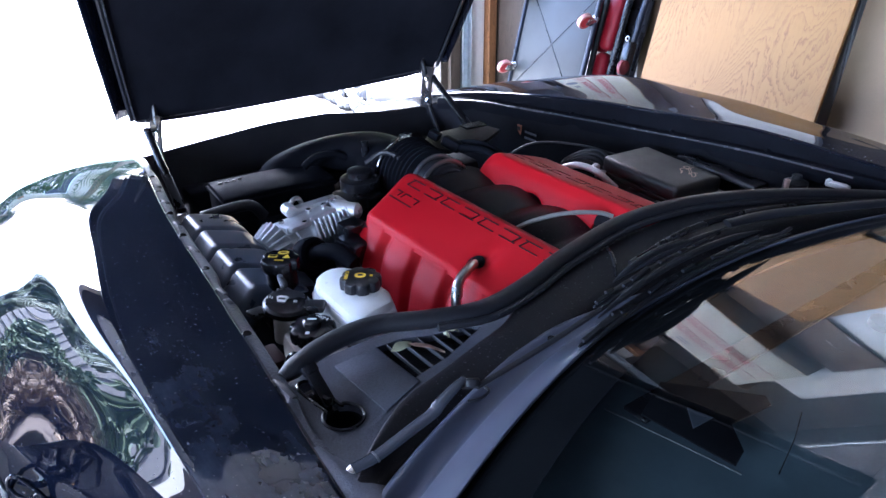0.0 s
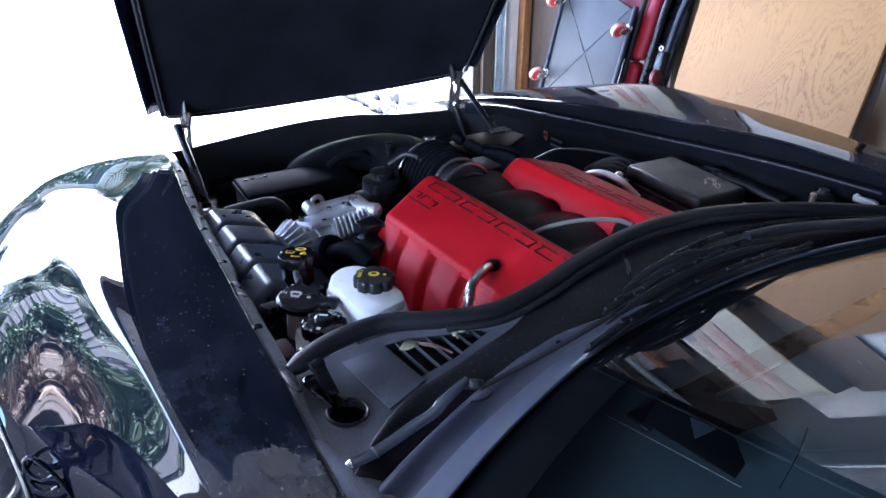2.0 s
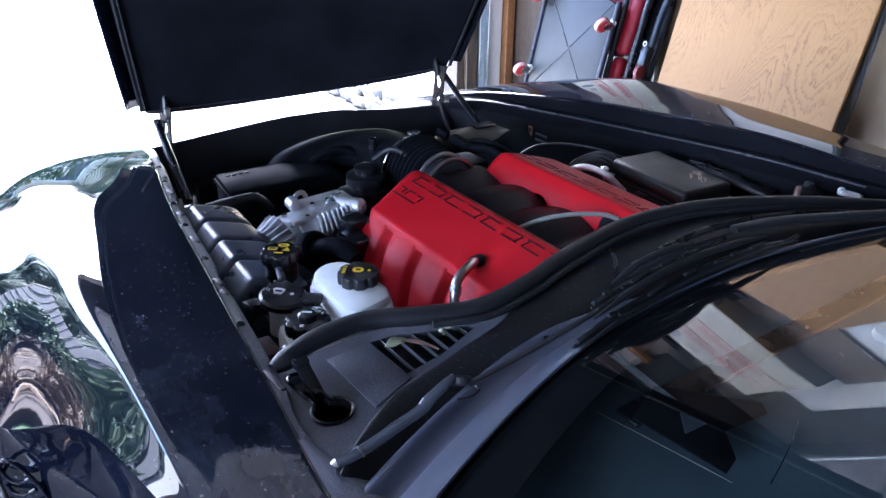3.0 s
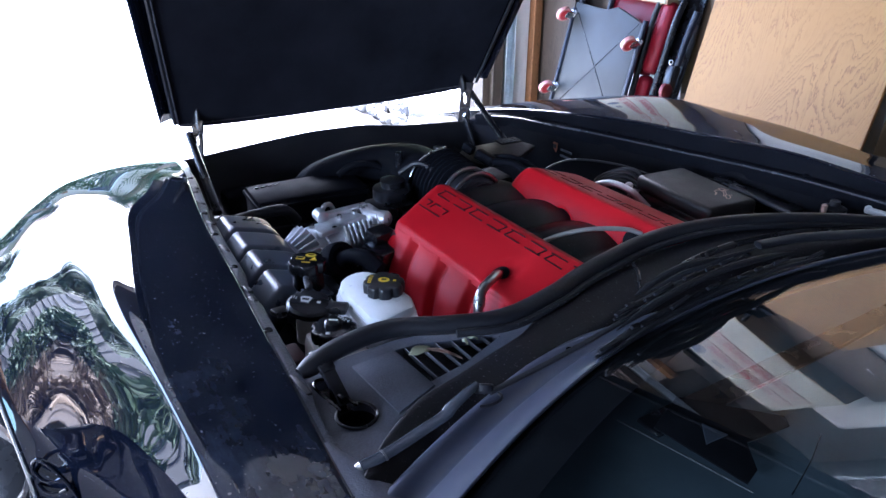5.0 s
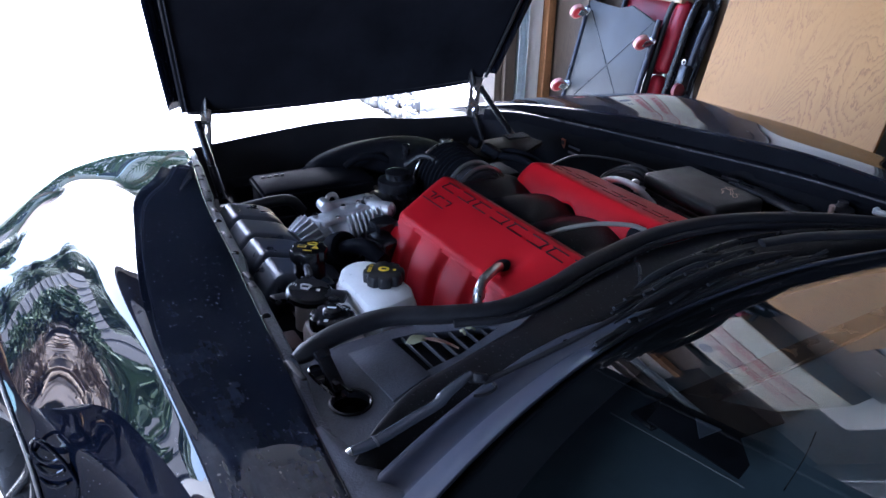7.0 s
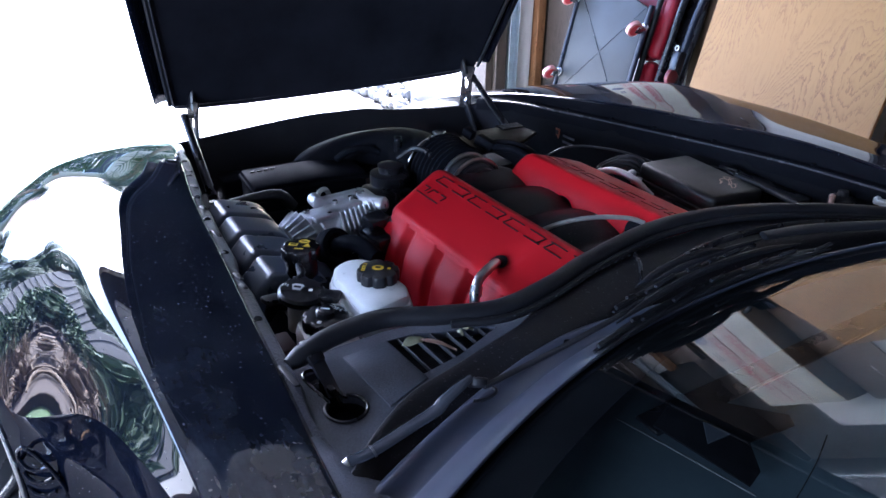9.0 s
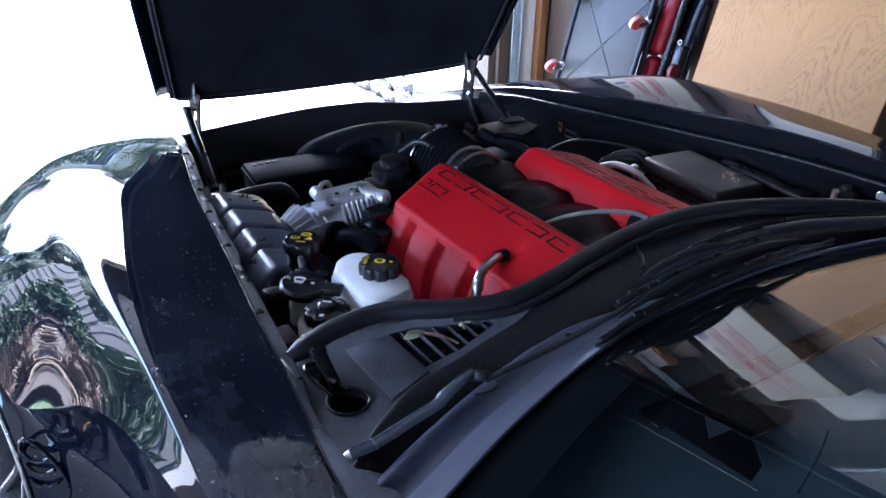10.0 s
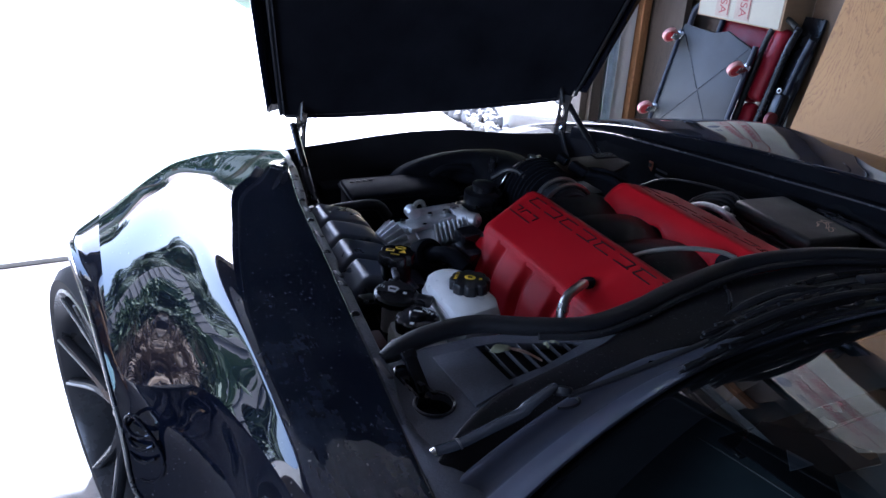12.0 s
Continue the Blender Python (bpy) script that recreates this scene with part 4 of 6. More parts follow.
def dashboard():
    secs = [[(x, screen_base(x) - 0.03, 0.815), (x, screen_base(x) - 0.25, 0.83), (x, screen_base(x) - 0.47, 0.845), (x, screen_base(x) - 0.56, 0.80), (x, screen_base(x) - 0.58, 0.6)] for x in np.linspace(-0.66, 0.66, 9)]
    v, f = sheet(secs, 40, 24)
    d = mesh_ob("dashboard", v, f, LEATHER, car, "black dashboard behind the glass")
    part("demister_vent", box_bm(0.62, 0.035, 0.006, 0.002, 1, pose(-0.05, -1.02, 0.828)), SATIN, d)
    # recess of the projected display with a folded card in it, and the joints of the top pad
    well = part("display_well", prism([(-0.303, -1.009), (-0.367, -1.035), (-0.352, -1.146), (-0.326, -1.138), (-0.300, -1.105), (-0.236, -1.112), (-0.226, -1.098)], 0.002, pose(0, 0, 0.8415), 0.0006), VOID, d, "black recess in the dashboard top")
    part("folded_card", prism([(-0.318, -1.059), (-0.341, -1.085), (-0.309, -1.087)], 0.0012, pose(0, 0, 0.8438)), DUSTY, well, "small grey card")
    part("pad_joint", tube([(-0.392, -1.005, 0.8425), (-0.376, -1.080, 0.844), (-0.360, -1.158, 0.8455)], 0.0010, 16, 6), BARGREY, d)
    part("pad_joint", tube([(-0.222, -1.140, 0.8445), (-0.270, -1.160, 0.8455), (-0.330, -1.180, 0.8460)], 0.0007, 16, 6), SATIN, d)
    part("sensor", lathe([(0.022, 0), (0.020, 0.008), (0.008, 0.014)], 16, pose(0.05, -1.10, 0.832)), PLASTIC, d)
    part("instrument_hood", tube([(-0.55, -1.42, 0.84), (-0.42, -1.38, 0.885), (-0.28, -1.38, 0.885), (-0.16, -1.41, 0.84)], 0.05, 20, 12), LEATHER, d)
    for s in (-1, 1):
        seat = part("seat_back", box_bm(0.50, 0.16, 0.62, 0.06, 3, pose(s * 0.38, -2.25, 0.66, -14)), LEATHER, car, "black seat back")
        part("headrest", box_bm(0.26, 0.12, 0.18, 0.05, 3, pose(s * 0.38, -2.36, 1.03, -14)), LEATHER, seat)


dashboard()


# ---- cowl, seal and wipers ----
SEAL = [(-.640, -.672, .795), (-.572, -.656, .806), (-.493, -.656, .810), (-.416, -.690, .810), (-.334, -.715, .810), (-.231, -.700, .812), (-.137, -.673, .814),
        (.028, -.645, .818), (.171, -.650, .816), (.290, -.680, .812), (.415, -.735, .806), (.530, -.810, .800), (.640, -.900, .795)]


def seal_y(x):
    return float(np.interp(x, [p[0] for p in SEAL], [p[1] for p in SEAL]))


def hood_seal():
    ob = part("weather_seal", tube(SEAL, 0.0150, 90, 14, [0.009] + [0.0150] * (len(SEAL) * 4 - 2) + [0.009], flat=0.9), RUBBER, car, "thick black rubber seal along the cowl")
    lip = [(x, y - 0.021, z - 0.004) for x, y, z in SEAL[3:]]
    part("seal_lip", tube(lip, 0.006, 70, 8), RUBBER, ob)
    for k in range(26):
        x = -0.33 + k * 0.017
        part("seal_clip", box_bm(0.0035, 0.002, 0.002, 0.0005, 1, pose(x, seal_y(x) - 0.0275, 0.8105)), BARGREY, ob)


hood_seal()


def keyhole(cx, cy, r, slot, width, turn, n=28):
    pts = []
    a0 = math.asin(width / 2 / r)
    for k in range(n + 1):
        a = math.pi / 2 + a0 + (2 * math.pi - 2 * a0) * k / n
        pts.append((r * math.cos(a), r * math.sin(a)))
    pts += [(width / 2, slot), (-width / 2, slot)]
    c, s = math.cos(turn), math.sin(turn)
    return [(cx + c * x - s * y, cy + s * x + c * y) for x, y in pts]


def cowl_cover():
    z = 0.774
    key = keyhole(-0.602, -0.766, 0.026, 0.088, 0.021, math.radians(8))
    grille = [(-0.490, -0.660), (-0.484, -0.752), (-0.42, -0.740), (-0.335, -0.708), (-0.345, -0.700), (-0.415, -0.678), (-0.45, -0.662)]
    outer = [(-0.645, -0.655), (-0.560, -0.638), (-0.48, -0.636), (-0.40, -0.650), (-0.31, -0.68), (-0.25, -0.715), (-0.42, -0.815), (-0.52, -0.855), (-0.63, -0.905), (-0.665, -0.90), (-0.655, -0.78)]
    ob = part("cowl_cover", plate_with_holes(outer, [key, grille], z, 0.012), DUSTY, car, "dusty black plastic cover with a keyhole-shaped opening", smooth=False)
    ring = [(x, y, z + 0.001) for x, y in key]
    part("opening_rim", tube(ring + [ring[0]], 0.0024, 110, 8), SATIN, ob)
    part("opening_cup", merge(lathe([(0.030, -0.05), (0.029, -0.048), (0.029, -0.013), (0.032, -0.013), (0.032, -0.052)], 28, pose(-0.602, -0.766, z)),
                              box_bm(0.036, 0.10, 0.004, 0.001, 1, pose(-0.609, -0.715, z - 0.03, 0, 0, 8))), VOID, ob)
    part("release_lever", merge(box_bm(0.019, 0.056, 0.008, 0.002, 2, pose(-0.606, -0.712, z + 0.014, 40, 0, 8)), box_bm(0.022, 0.013, 0.011, 0.003, 2, pose(-0.609, -0.692, z + 0.032, 40, 0, 8)),
                                box_bm(0.010, 0.03, 0.02, 0.003, 2, pose(-0.607, -0.720, z, 0, 0, 8))), SATIN, ob, "small black lever")
    part("raised_panel", prism([(-0.562, -0.668), (-0.495, -0.664), (-0.485, -0.765), (-0.555, -0.792)], 0.003, pose(0, 0, z + 0.0005), 0.0012), DUSTY, ob)
    mesh = part("grille_mesh", box_bm(0.20, 0.10, 0.003, 0, 1, pose(-0.41, -0.705, z - 0.016)), VOID, ob)
    for k in range(46):
        part("mesh_wire", box_bm(0.0007, 0.105, 0.0012, 0, 1, pose(-0.485 + 0.0037 * k, -0.705, z - 0.0135, 0, 0, 26)), RUBBER, mesh)
    for k in range(7):
        x = -0.472 + k * 0.0225
        part("grille_bar", box_bm(0.0016, 0.112 - 0.004 * k, 0.007, 0.0005, 1, pose(x, -0.705 + 0.003 * k, z - 0.004, 0, 0, 2)), BARGREY, mesh)
    return ob


cowl_cover()


def dry_leaf(m, length, wide, curl, mat, label):
    """Pointed leaf with a raised midrib, a wavy rim and a curled side."""
    verts, faces = [], []
    for i in range(11):
        s = i / 10
        w = wide * 0.5 * (4 * s * (1 - s)) ** 0.8 * (1.25 - 0.5 * s)
        bend = 0.004 * math.sin(2.6 * s)
        for j in range(5):
            u = j / 2 - 1
            verts.append((w * u, length * s, 0.002 + bend + curl * w * u * abs(u) + 0.0012 * math.sin(9 * s + 2 * u) * abs(u) + 0.0008 * (1 - abs(u))))
    for i in range(10):
        for j in range(4):
            a = i * 5 + j
            faces.append((a, a + 1, a + 6, a + 5))
    n = len(verts)
    verts += [(x, y, z - 0.0005) for x, y, z in verts]
    faces += [tuple(n + k for k in reversed(f)) for f in faces]
    ob = mesh_ob("dry_leaf", verts, faces, mat)
    ob.matrix_basis = m
    return tagged(ob, label, "leaf", group="leaves on the cowl grille")


CREAM_LEAF = surface("cream_leaf", (0.36, 0.36, 0.24), 0.65, vary=0.25, scale=60, grain=300)
dry_leaf(pose(-0.446, -0.687, 0.7775, 0, 0, 95), 0.038, 0.015, 0.3, CREAM_LEAF, "pale green-cream dry leaf on the cowl grille")
dry_leaf(pose(-0.452, -0.686, 0.778, 2, 0, -153), 0.060, 0.023, 0.5, DEAD_LEAF, "pinkish dry leaf curled on the cowl grille")
dry_leaf(pose(-0.372, -0.702, 0.776, 0, 0, 60), 0.016, 0.007, 0.2, CREAM_LEAF, "tiny scrap of pale leaf on the cowl grille")
dry_leaf(pose(-0.392, -0.706, 0.776, 0, 0, 20), 0.012, 0.006, 0.4, CREAM_LEAF, "tiny scrap of pale leaf on the cowl grille")


def cowl_front(x):
    left = float(np.interp(x, [-0.70, -0.63, -0.54, -0.42, -0.30], [-0.93, -0.862, -0.806, -0.772, -0.738]))
    return left if x < -0.30 else seal_y(x) - 0.010


def cowl():
    secs = []
    for x in np.linspace(-0.68, 0.66, 20):
        yf, yb = cowl_front(x), screen_base(x)
        yb = min(yb, yf - 0.07)
        w = max(0.0, min(1.0, (-0.05 - x) / 0.25))
        dip = 0.022 * max(0.0, min(1.0, (-0.35 - x) / 0.15))
        secs.append([(x, yf + 0.004, 0.715 if x > -0.28 else 0.755), (x, yf, 0.790), (x, yf - 0.014, 0.802), (x, yf + 0.45 * (yb - yf), 0.796 - dip), (x, yf + 0.62 * (yb - yf), 0.776 - 1.6 * dip), (x, yb + 0.028 + 0.05 * w, 0.772 - 1.6 * dip), (x, yb + 0.02 + 0.04 * w, 0.74 - dip)])
    v, f = sheet(secs, 110, 28)
    ob = mesh_ob("cowl_panel", v, f, COWL, car, "black plastic cowl panel below the windshield")
    # smooth moulding along the glass, with a groove between its two rounds
    wide = ((.118, .762), (.110, .788), (.098, .799), (.080, .793), (.062, .792), (.050, .808), (.028, .828), (.006, .843), (-.006, .849))
    slim = ((.050, .768), (.043, .797), (.035, .810), (.030, .809), (.025, .809), (.018, .822), (.008, .834), (-.004, .842), (-.012, .846))
    secs = []
    for x in np.linspace(-0.69, 0.66, 20):
        yb = screen_base(x)
        w = max(0.0, min(1.0, (-0.05 - x) / 0.25))
        secs.append([(x, yb + a[0] * w + b[0] * (1 - w), a[1] * w + b[1] * (1 - w)) for a, b in zip(wide, slim)])
    v, f = sheet(secs, 140, 30)
    v, f = thicken(v, f, 140, 30, (0, 0, -0.005))
    mesh_ob("screen_moulding", v, f, MOULDING, car, "smooth satin black moulding along the glass", smooth="all")
    # join of two cowl halves and a stiffening ridge
    part("cowl_seam", tube([(-0.050, -0.692, 0.812), (-0.074, -0.726, 0.818), (-0.106, -0.762, 0.810)], 0.003, 12, 8), SATIN, ob)
    part("cowl_ridge", tube([(-0.06, -0.752, 0.812), (0.05, -0.742, 0.820), (0.16, -0.745, 0.824), (0.30, -0.775, 0.822), (0.46, -0.850, 0.816), (0.58, -0.925, 0.81)], 0.006, 50, 8), SATIN, ob)
    for x, y in ((-0.505, -0.838), (-0.30, -0.822), (0.17, -0.752)):
        part("cowl_clip", lathe([(0.006, 0), (0.006, 0.003), (0.002, 0.005)], 12, pose(x, y, 0.800)), SATIN, ob)
    return ob


cowl()


def wipers():
    arm = part("wiper_arm", tube([(-.650, -.878, .801), (-.622, -.880, .805), (-.569, -.873, .812), (-.537, -.870, .818), (-.523, -.866, .824), (-.497, -.860, .831), (-.480, -.855, .833)], 0.009, 70, 16, [0.0084, 0.0086, 0.0088, 0.0088, 0.0086, 0.0074, 0.0058], flat=0.40), ARM, car, "satin black wiper arm resting on the cowl")
    part("arm_end", tube([(-.659, -.877, .7998), (-.655, -.8775, .8003), (-.651, -.878, .8008)], 0.0100, 10, 16, [0.0034, 0.0060, 0.0078], flat=0.40), STEEL, arm, "bright bare end of the arm")
    part("arm_band", tube([(-.624, -.880, .8048), (-.6215, -.880, .8052)], 0.0091, 4, 16, flat=0.44), BARGREY, arm)
    part("wiper_joint", lathe([(0.010, -0.008), (0.013, -0.005), (0.013, 0.002), (0.011, 0.004), (0.003, 0.0045)], 24, pose(-.472, -.857, .826, -30, 20, 0)), PLASTIC, arm)
    part("joint_clip", tube([(-.470 + .019 * math.cos(a), -.866 + .010 * math.sin(a), .812) for a in np.linspace(-2.6, 0.4, 12)], 0.0022, 24, 8), SATIN, arm)
    part("wiper_rod", tube([(-.470, -.868, .824), (-.37, -.862, .830), (-.28, -.860, .843), (-.18, -.848, .850)], 0.0045, 30, 8, flat=0.7), RUBBER, arm)
    # blades at the foot of the glass
    for off, x0, x1, lift in ((0.0, -0.335, 0.17, 0.0), (0.026, -0.265, 0.03, 0.012)):
        pts = [(x, screen_base(x) + 0.004 + off, 0.848 + lift) for x in np.linspace(x0, x1, 9)]
        blade = part("wiper_blade", tube(pts, 0.0075, 50, 8, [0.002] + [0.0075] * 7 + [0.002], flat=0.8), BLADE, car, "black wiper blade with jointed frame")
        low = [(x, y - 0.012, z + 0.004) for x, y, z in pts]
        part("blade_rubber", tube(low, 0.004, 50, 6, [0.001] + [0.004] * 7 + [0.001]), BLADE, blade)
        for k in range(10):
            x = x0 + (x1 - x0) * (k + 0.5 + 0.3 * math.sin(k * 2.3 + off * 90)) / 10
            y = screen_base(x) + 0.004 + off
            part("blade_claw", box_bm((0.042, 0.018, 0.030)[k % 3], 0.006, 0.005, 0.001, 1, pose(x, y - 0.003 + 0.003 * math.sin(k * 1.9), 0.8555 + lift + 0.003 * math.sin(k * 2.7), 20 + 15 * math.sin(k), 8 * math.sin(k * 1.3), -40 * x + 14 * math.sin(k * 3.1))), BLADE, blade)
        top = [(x, screen_base(x) + 0.008 + off, 0.864 + lift + 0.010 * math.sin(math.pi * k / 6)) for k, x in enumerate(np.linspace(x0 + 0.05, x1 - 0.05, 7))]
        part("blade_frame", tube(top, 0.0055, 40, 8, [0.001] + [0.0055] * 5 + [0.001]), BLADE, blade)
    link = [(-0.092, -0.772, 0.812), (-0.03, -0.778, 0.826), (0.05, -0.79, 0.838), (0.12, -0.80, 0.846)]
    part("wiper_arm", tube(link, 0.006, 30, 8, [0.001, 0.006, 0.006, 0.001]), BLADE, car, "slim black wiper arm")
    part("wiper_arm", tube([(0.165, -0.772, 0.828), (0.250, -0.800, 0.833), (0.352, -0.850, 0.836), (0.45, -0.910, 0.842), (0.56, -0.990, 0.852)], 0.013, 40, 12, [0.0120, 0.0135, 0.0135, 0.0125, 0.010], flat=0.5), BLADE, car, "slim black wiper arm")


wipers()


# ---- engine ----
COVER_FAR = ((.074, .700), (.086, .736), (.101, .768), (.118, .790), (.134, .7975), (.180, .7885), (.224, .7775), (.243, .770), (.250, .758), (.256, .742), (.286, .690), (.298, .630))
COVER = ((.058, .722), (.066, .756), (.080, .784), (.098, .796), (.118, .7985), (.180, .7835), (.232, .7665), (.2455, .7605), (.2505, .7525), (.2525, .7425), (.281, .703), (.302, .640))
GROOVES = (-0.203, -0.307, -0.412, -0.517, -0.622)
BITES = ((-0.235, 0.030, 0.22), (-0.345, 0.052, 0.55), (-0.455, 0.034, 0.30), (-0.545, 0.024, 0.78), (-0.655, 0.050, 0.45))


def engine_cover(side):
    near = side < 0
    nu, nv = 150, 60
    prof = spline([(a, b, 0) for a, b in (COVER if near else COVER_FAR)], nv)
    mid = np.array((0.175, 0.715))
    verts = []
    for i in range(nu):
        v = i / (nu - 1)
        for k in range(nv):
            s = k / (nv - 1)
            x, z = prof[k, 0], prof[k, 1]
            # the front edge runs back towards the outer side
            yf = -0.140 - 0.068 * min(1.0, max(0.0, (x - 0.08) / 0.17))
            y = yf - v * ((0.655 if near else 0.615) + yf)
            if not near:
                # the inner skirt is scalloped round the intake runners
                bite = max([d * math.sqrt(max(0.0, 1 - ((y - c) / w) ** 2)) for c, w, d in BITES] + [0.0])
                s2 = s + max(0.0, 0.30 - s) * bite
                x = float(np.interp(s2 * (nv - 1), np.arange(nv), prof[:, 0]))
                z = float(np.interp(s2 * (nv - 1), np.arange(nv), prof[:, 1]))
            d = yf - y
            r = 0.034
            if d < r:
                shrink = (r - math.sqrt(max(0.0, r * r - (r - d) ** 2)))
                out = np.array((x, z)) - mid
                out /= np.linalg.norm(out)
                x, z = x - out[0] * shrink * 0.55, z - out[1] * shrink
            # wide soft grooves between the raised panels of the flank
            deep = min(1.0, max(0.0, (s - 0.735) / 0.05))
            if deep > 0:
                near_groove = min(abs(y + 0.20 * (0.75 - z) - g) for g in GROOVES)
                g = 0.5 + 0.5 * math.cos(math.pi * min(1.0, near_groove / 0.021))
                x -= 0.0125 * deep * g
                x += 0.0045 * deep * (1 - min(1.0, abs(near_groove - 0.052) / 0.052) ** 2)
            if near:
                # scoop where the breather pipe leaves the cover
                ex, ey = (x - 0.196) / 0.040, (y + 0.542) / 0.026
                q = ex * ex + ey * ey
                z -= 0.013 * math.exp(-q * 1.3) * (1.0 if z > 0.745 else 0.0)
            verts.append((side * x, y, z))
    faces = [(i * nv + j, i * nv + j + 1, (i + 1) * nv + j + 1, (i + 1) * nv + j) for i in range(nu - 1) for j in range(nv - 1)]
    verts, faces = thicken(verts, faces, nu, nv, (0, 0, -0.006))
    ob = mesh_ob("engine_cover", verts, faces, RED, car, "moulded red plastic engine cover with fluted flank", smooth=True)
    top = prof[12:46]

    def on_top(xx, y, turn=0.0):
        i = float(np.interp(xx, top[:, 0], np.arange(len(top))))
        z = float(np.interp(i, np.arange(len(top)), top[:, 1]))
        a = min(int(i), len(top) - 2)
        slope = math.atan2(top[a + 1, 1] - top[a, 1], top[a + 1, 0] - top[a, 0])
        return Matrix.Translation((side * xx, y, z + 0.0007)) @ pose(0, 0, 0, 0, -side * math.degrees(slope), 0) @ pose(0, 0, 0, 0, 0, turn)

    # plain open frames stand for the raised mark along the ridge
    ink = INK if near else MARK_RED
    row = 0.131 if near else 0.163
    for k in range(8):
        y = -0.234 - 0.0595 * k
        m = on_top(row, y)
        w, h = 0.043, 0.021
        part("mark_bar", merge(box_bm(0.0021, w, 0.0014, 0, 1, m @ pose(-side * h / 2, 0.004, 0)), box_bm(0.0021, w, 0.0014, 0, 1, m @ pose(side * h / 2, -0.004, 0)),
                               box_bm(h, 0.0030, 0.0014, 0, 1, m @ pose(0, (w / 2 - 0.002) * (1 if k % 2 == 0 else -1), 0, 0, 0, 8 * side))), ink, ob)
    if near:
        for k in range(3):
            y = -0.222 - 0.030 * k
            m = on_top(0.172, y)
            part("mark_bar", merge(box_bm(0.0026, 0.020, 0.0014, 0, 1, m @ pose(0.008, 0, 0)), box_bm(0.013, 0.0026, 0.0014, 0, 1, m @ pose(0, 0.009 if k % 2 else -0.009, 0))), ink, ob)
        part("mark_bar", box_bm(0.0022, 0.080, 0.0014, 0, 1, on_top(0.187, -0.254)), ink, ob)
        part("pipe_hole", lathe([(0.015, -0.003), (0.0175, 0.0), (0.015, 0.0015)], 24, pose(-0.212, -0.536, 0.7665, 18, -26, 0) @ Matrix.Diagonal((1.15, 0.85, 1, 1))), VOID, ob)
    else:
        part("pipe_hole", lathe([(0.017, -0.003), (0.019, 0.0), (0.016, 0.002)], 24, pose(0.098, -0.545, 0.765, 0, -58, 0)), VOID, ob)
    return ob


engine_cover(-1)
engine_cover(1)
oil_pipe = part("breather_pipe", tube([(-0.205, -0.532, 0.764), (-0.225, -0.546, 0.774), (-0.252, -0.563, 0.778), (-0.277, -0.577, 0.775), (-0.291, -0.587, 0.760), (-0.295, -0.592, 0.735), (-0.292, -0.590, 0.690)], 0.0085, 40, 14), STEEL, car, "bent grey metal breather pipe")
part("pipe_collar", tube([(-0.286, -0.583, 0.7665), (-0.2925, -0.589, 0.752)], 0.0102, 6, 14), STEEL, oil_pipe)
part("crossover_hose", tube([(-0.085, -0.475, 0.768), (-0.04, -0.492, 0.785), (0.02, -0.515, 0.793), (0.08, -0.545, 0.790), (0.105, -0.565, 0.782)], 0.0044, 40, 10), GREYLINE, car, "grey hose arching between the covers")
part("fuel_line", tube([(0.285, -0.230, 0.735), (0.30, -0.275, 0.755), (0.305, -0.335, 0.755), (0.33, -0.375, 0.72)], 0.008, 24, 10), ALU, car, "bright metal line beside the cover")


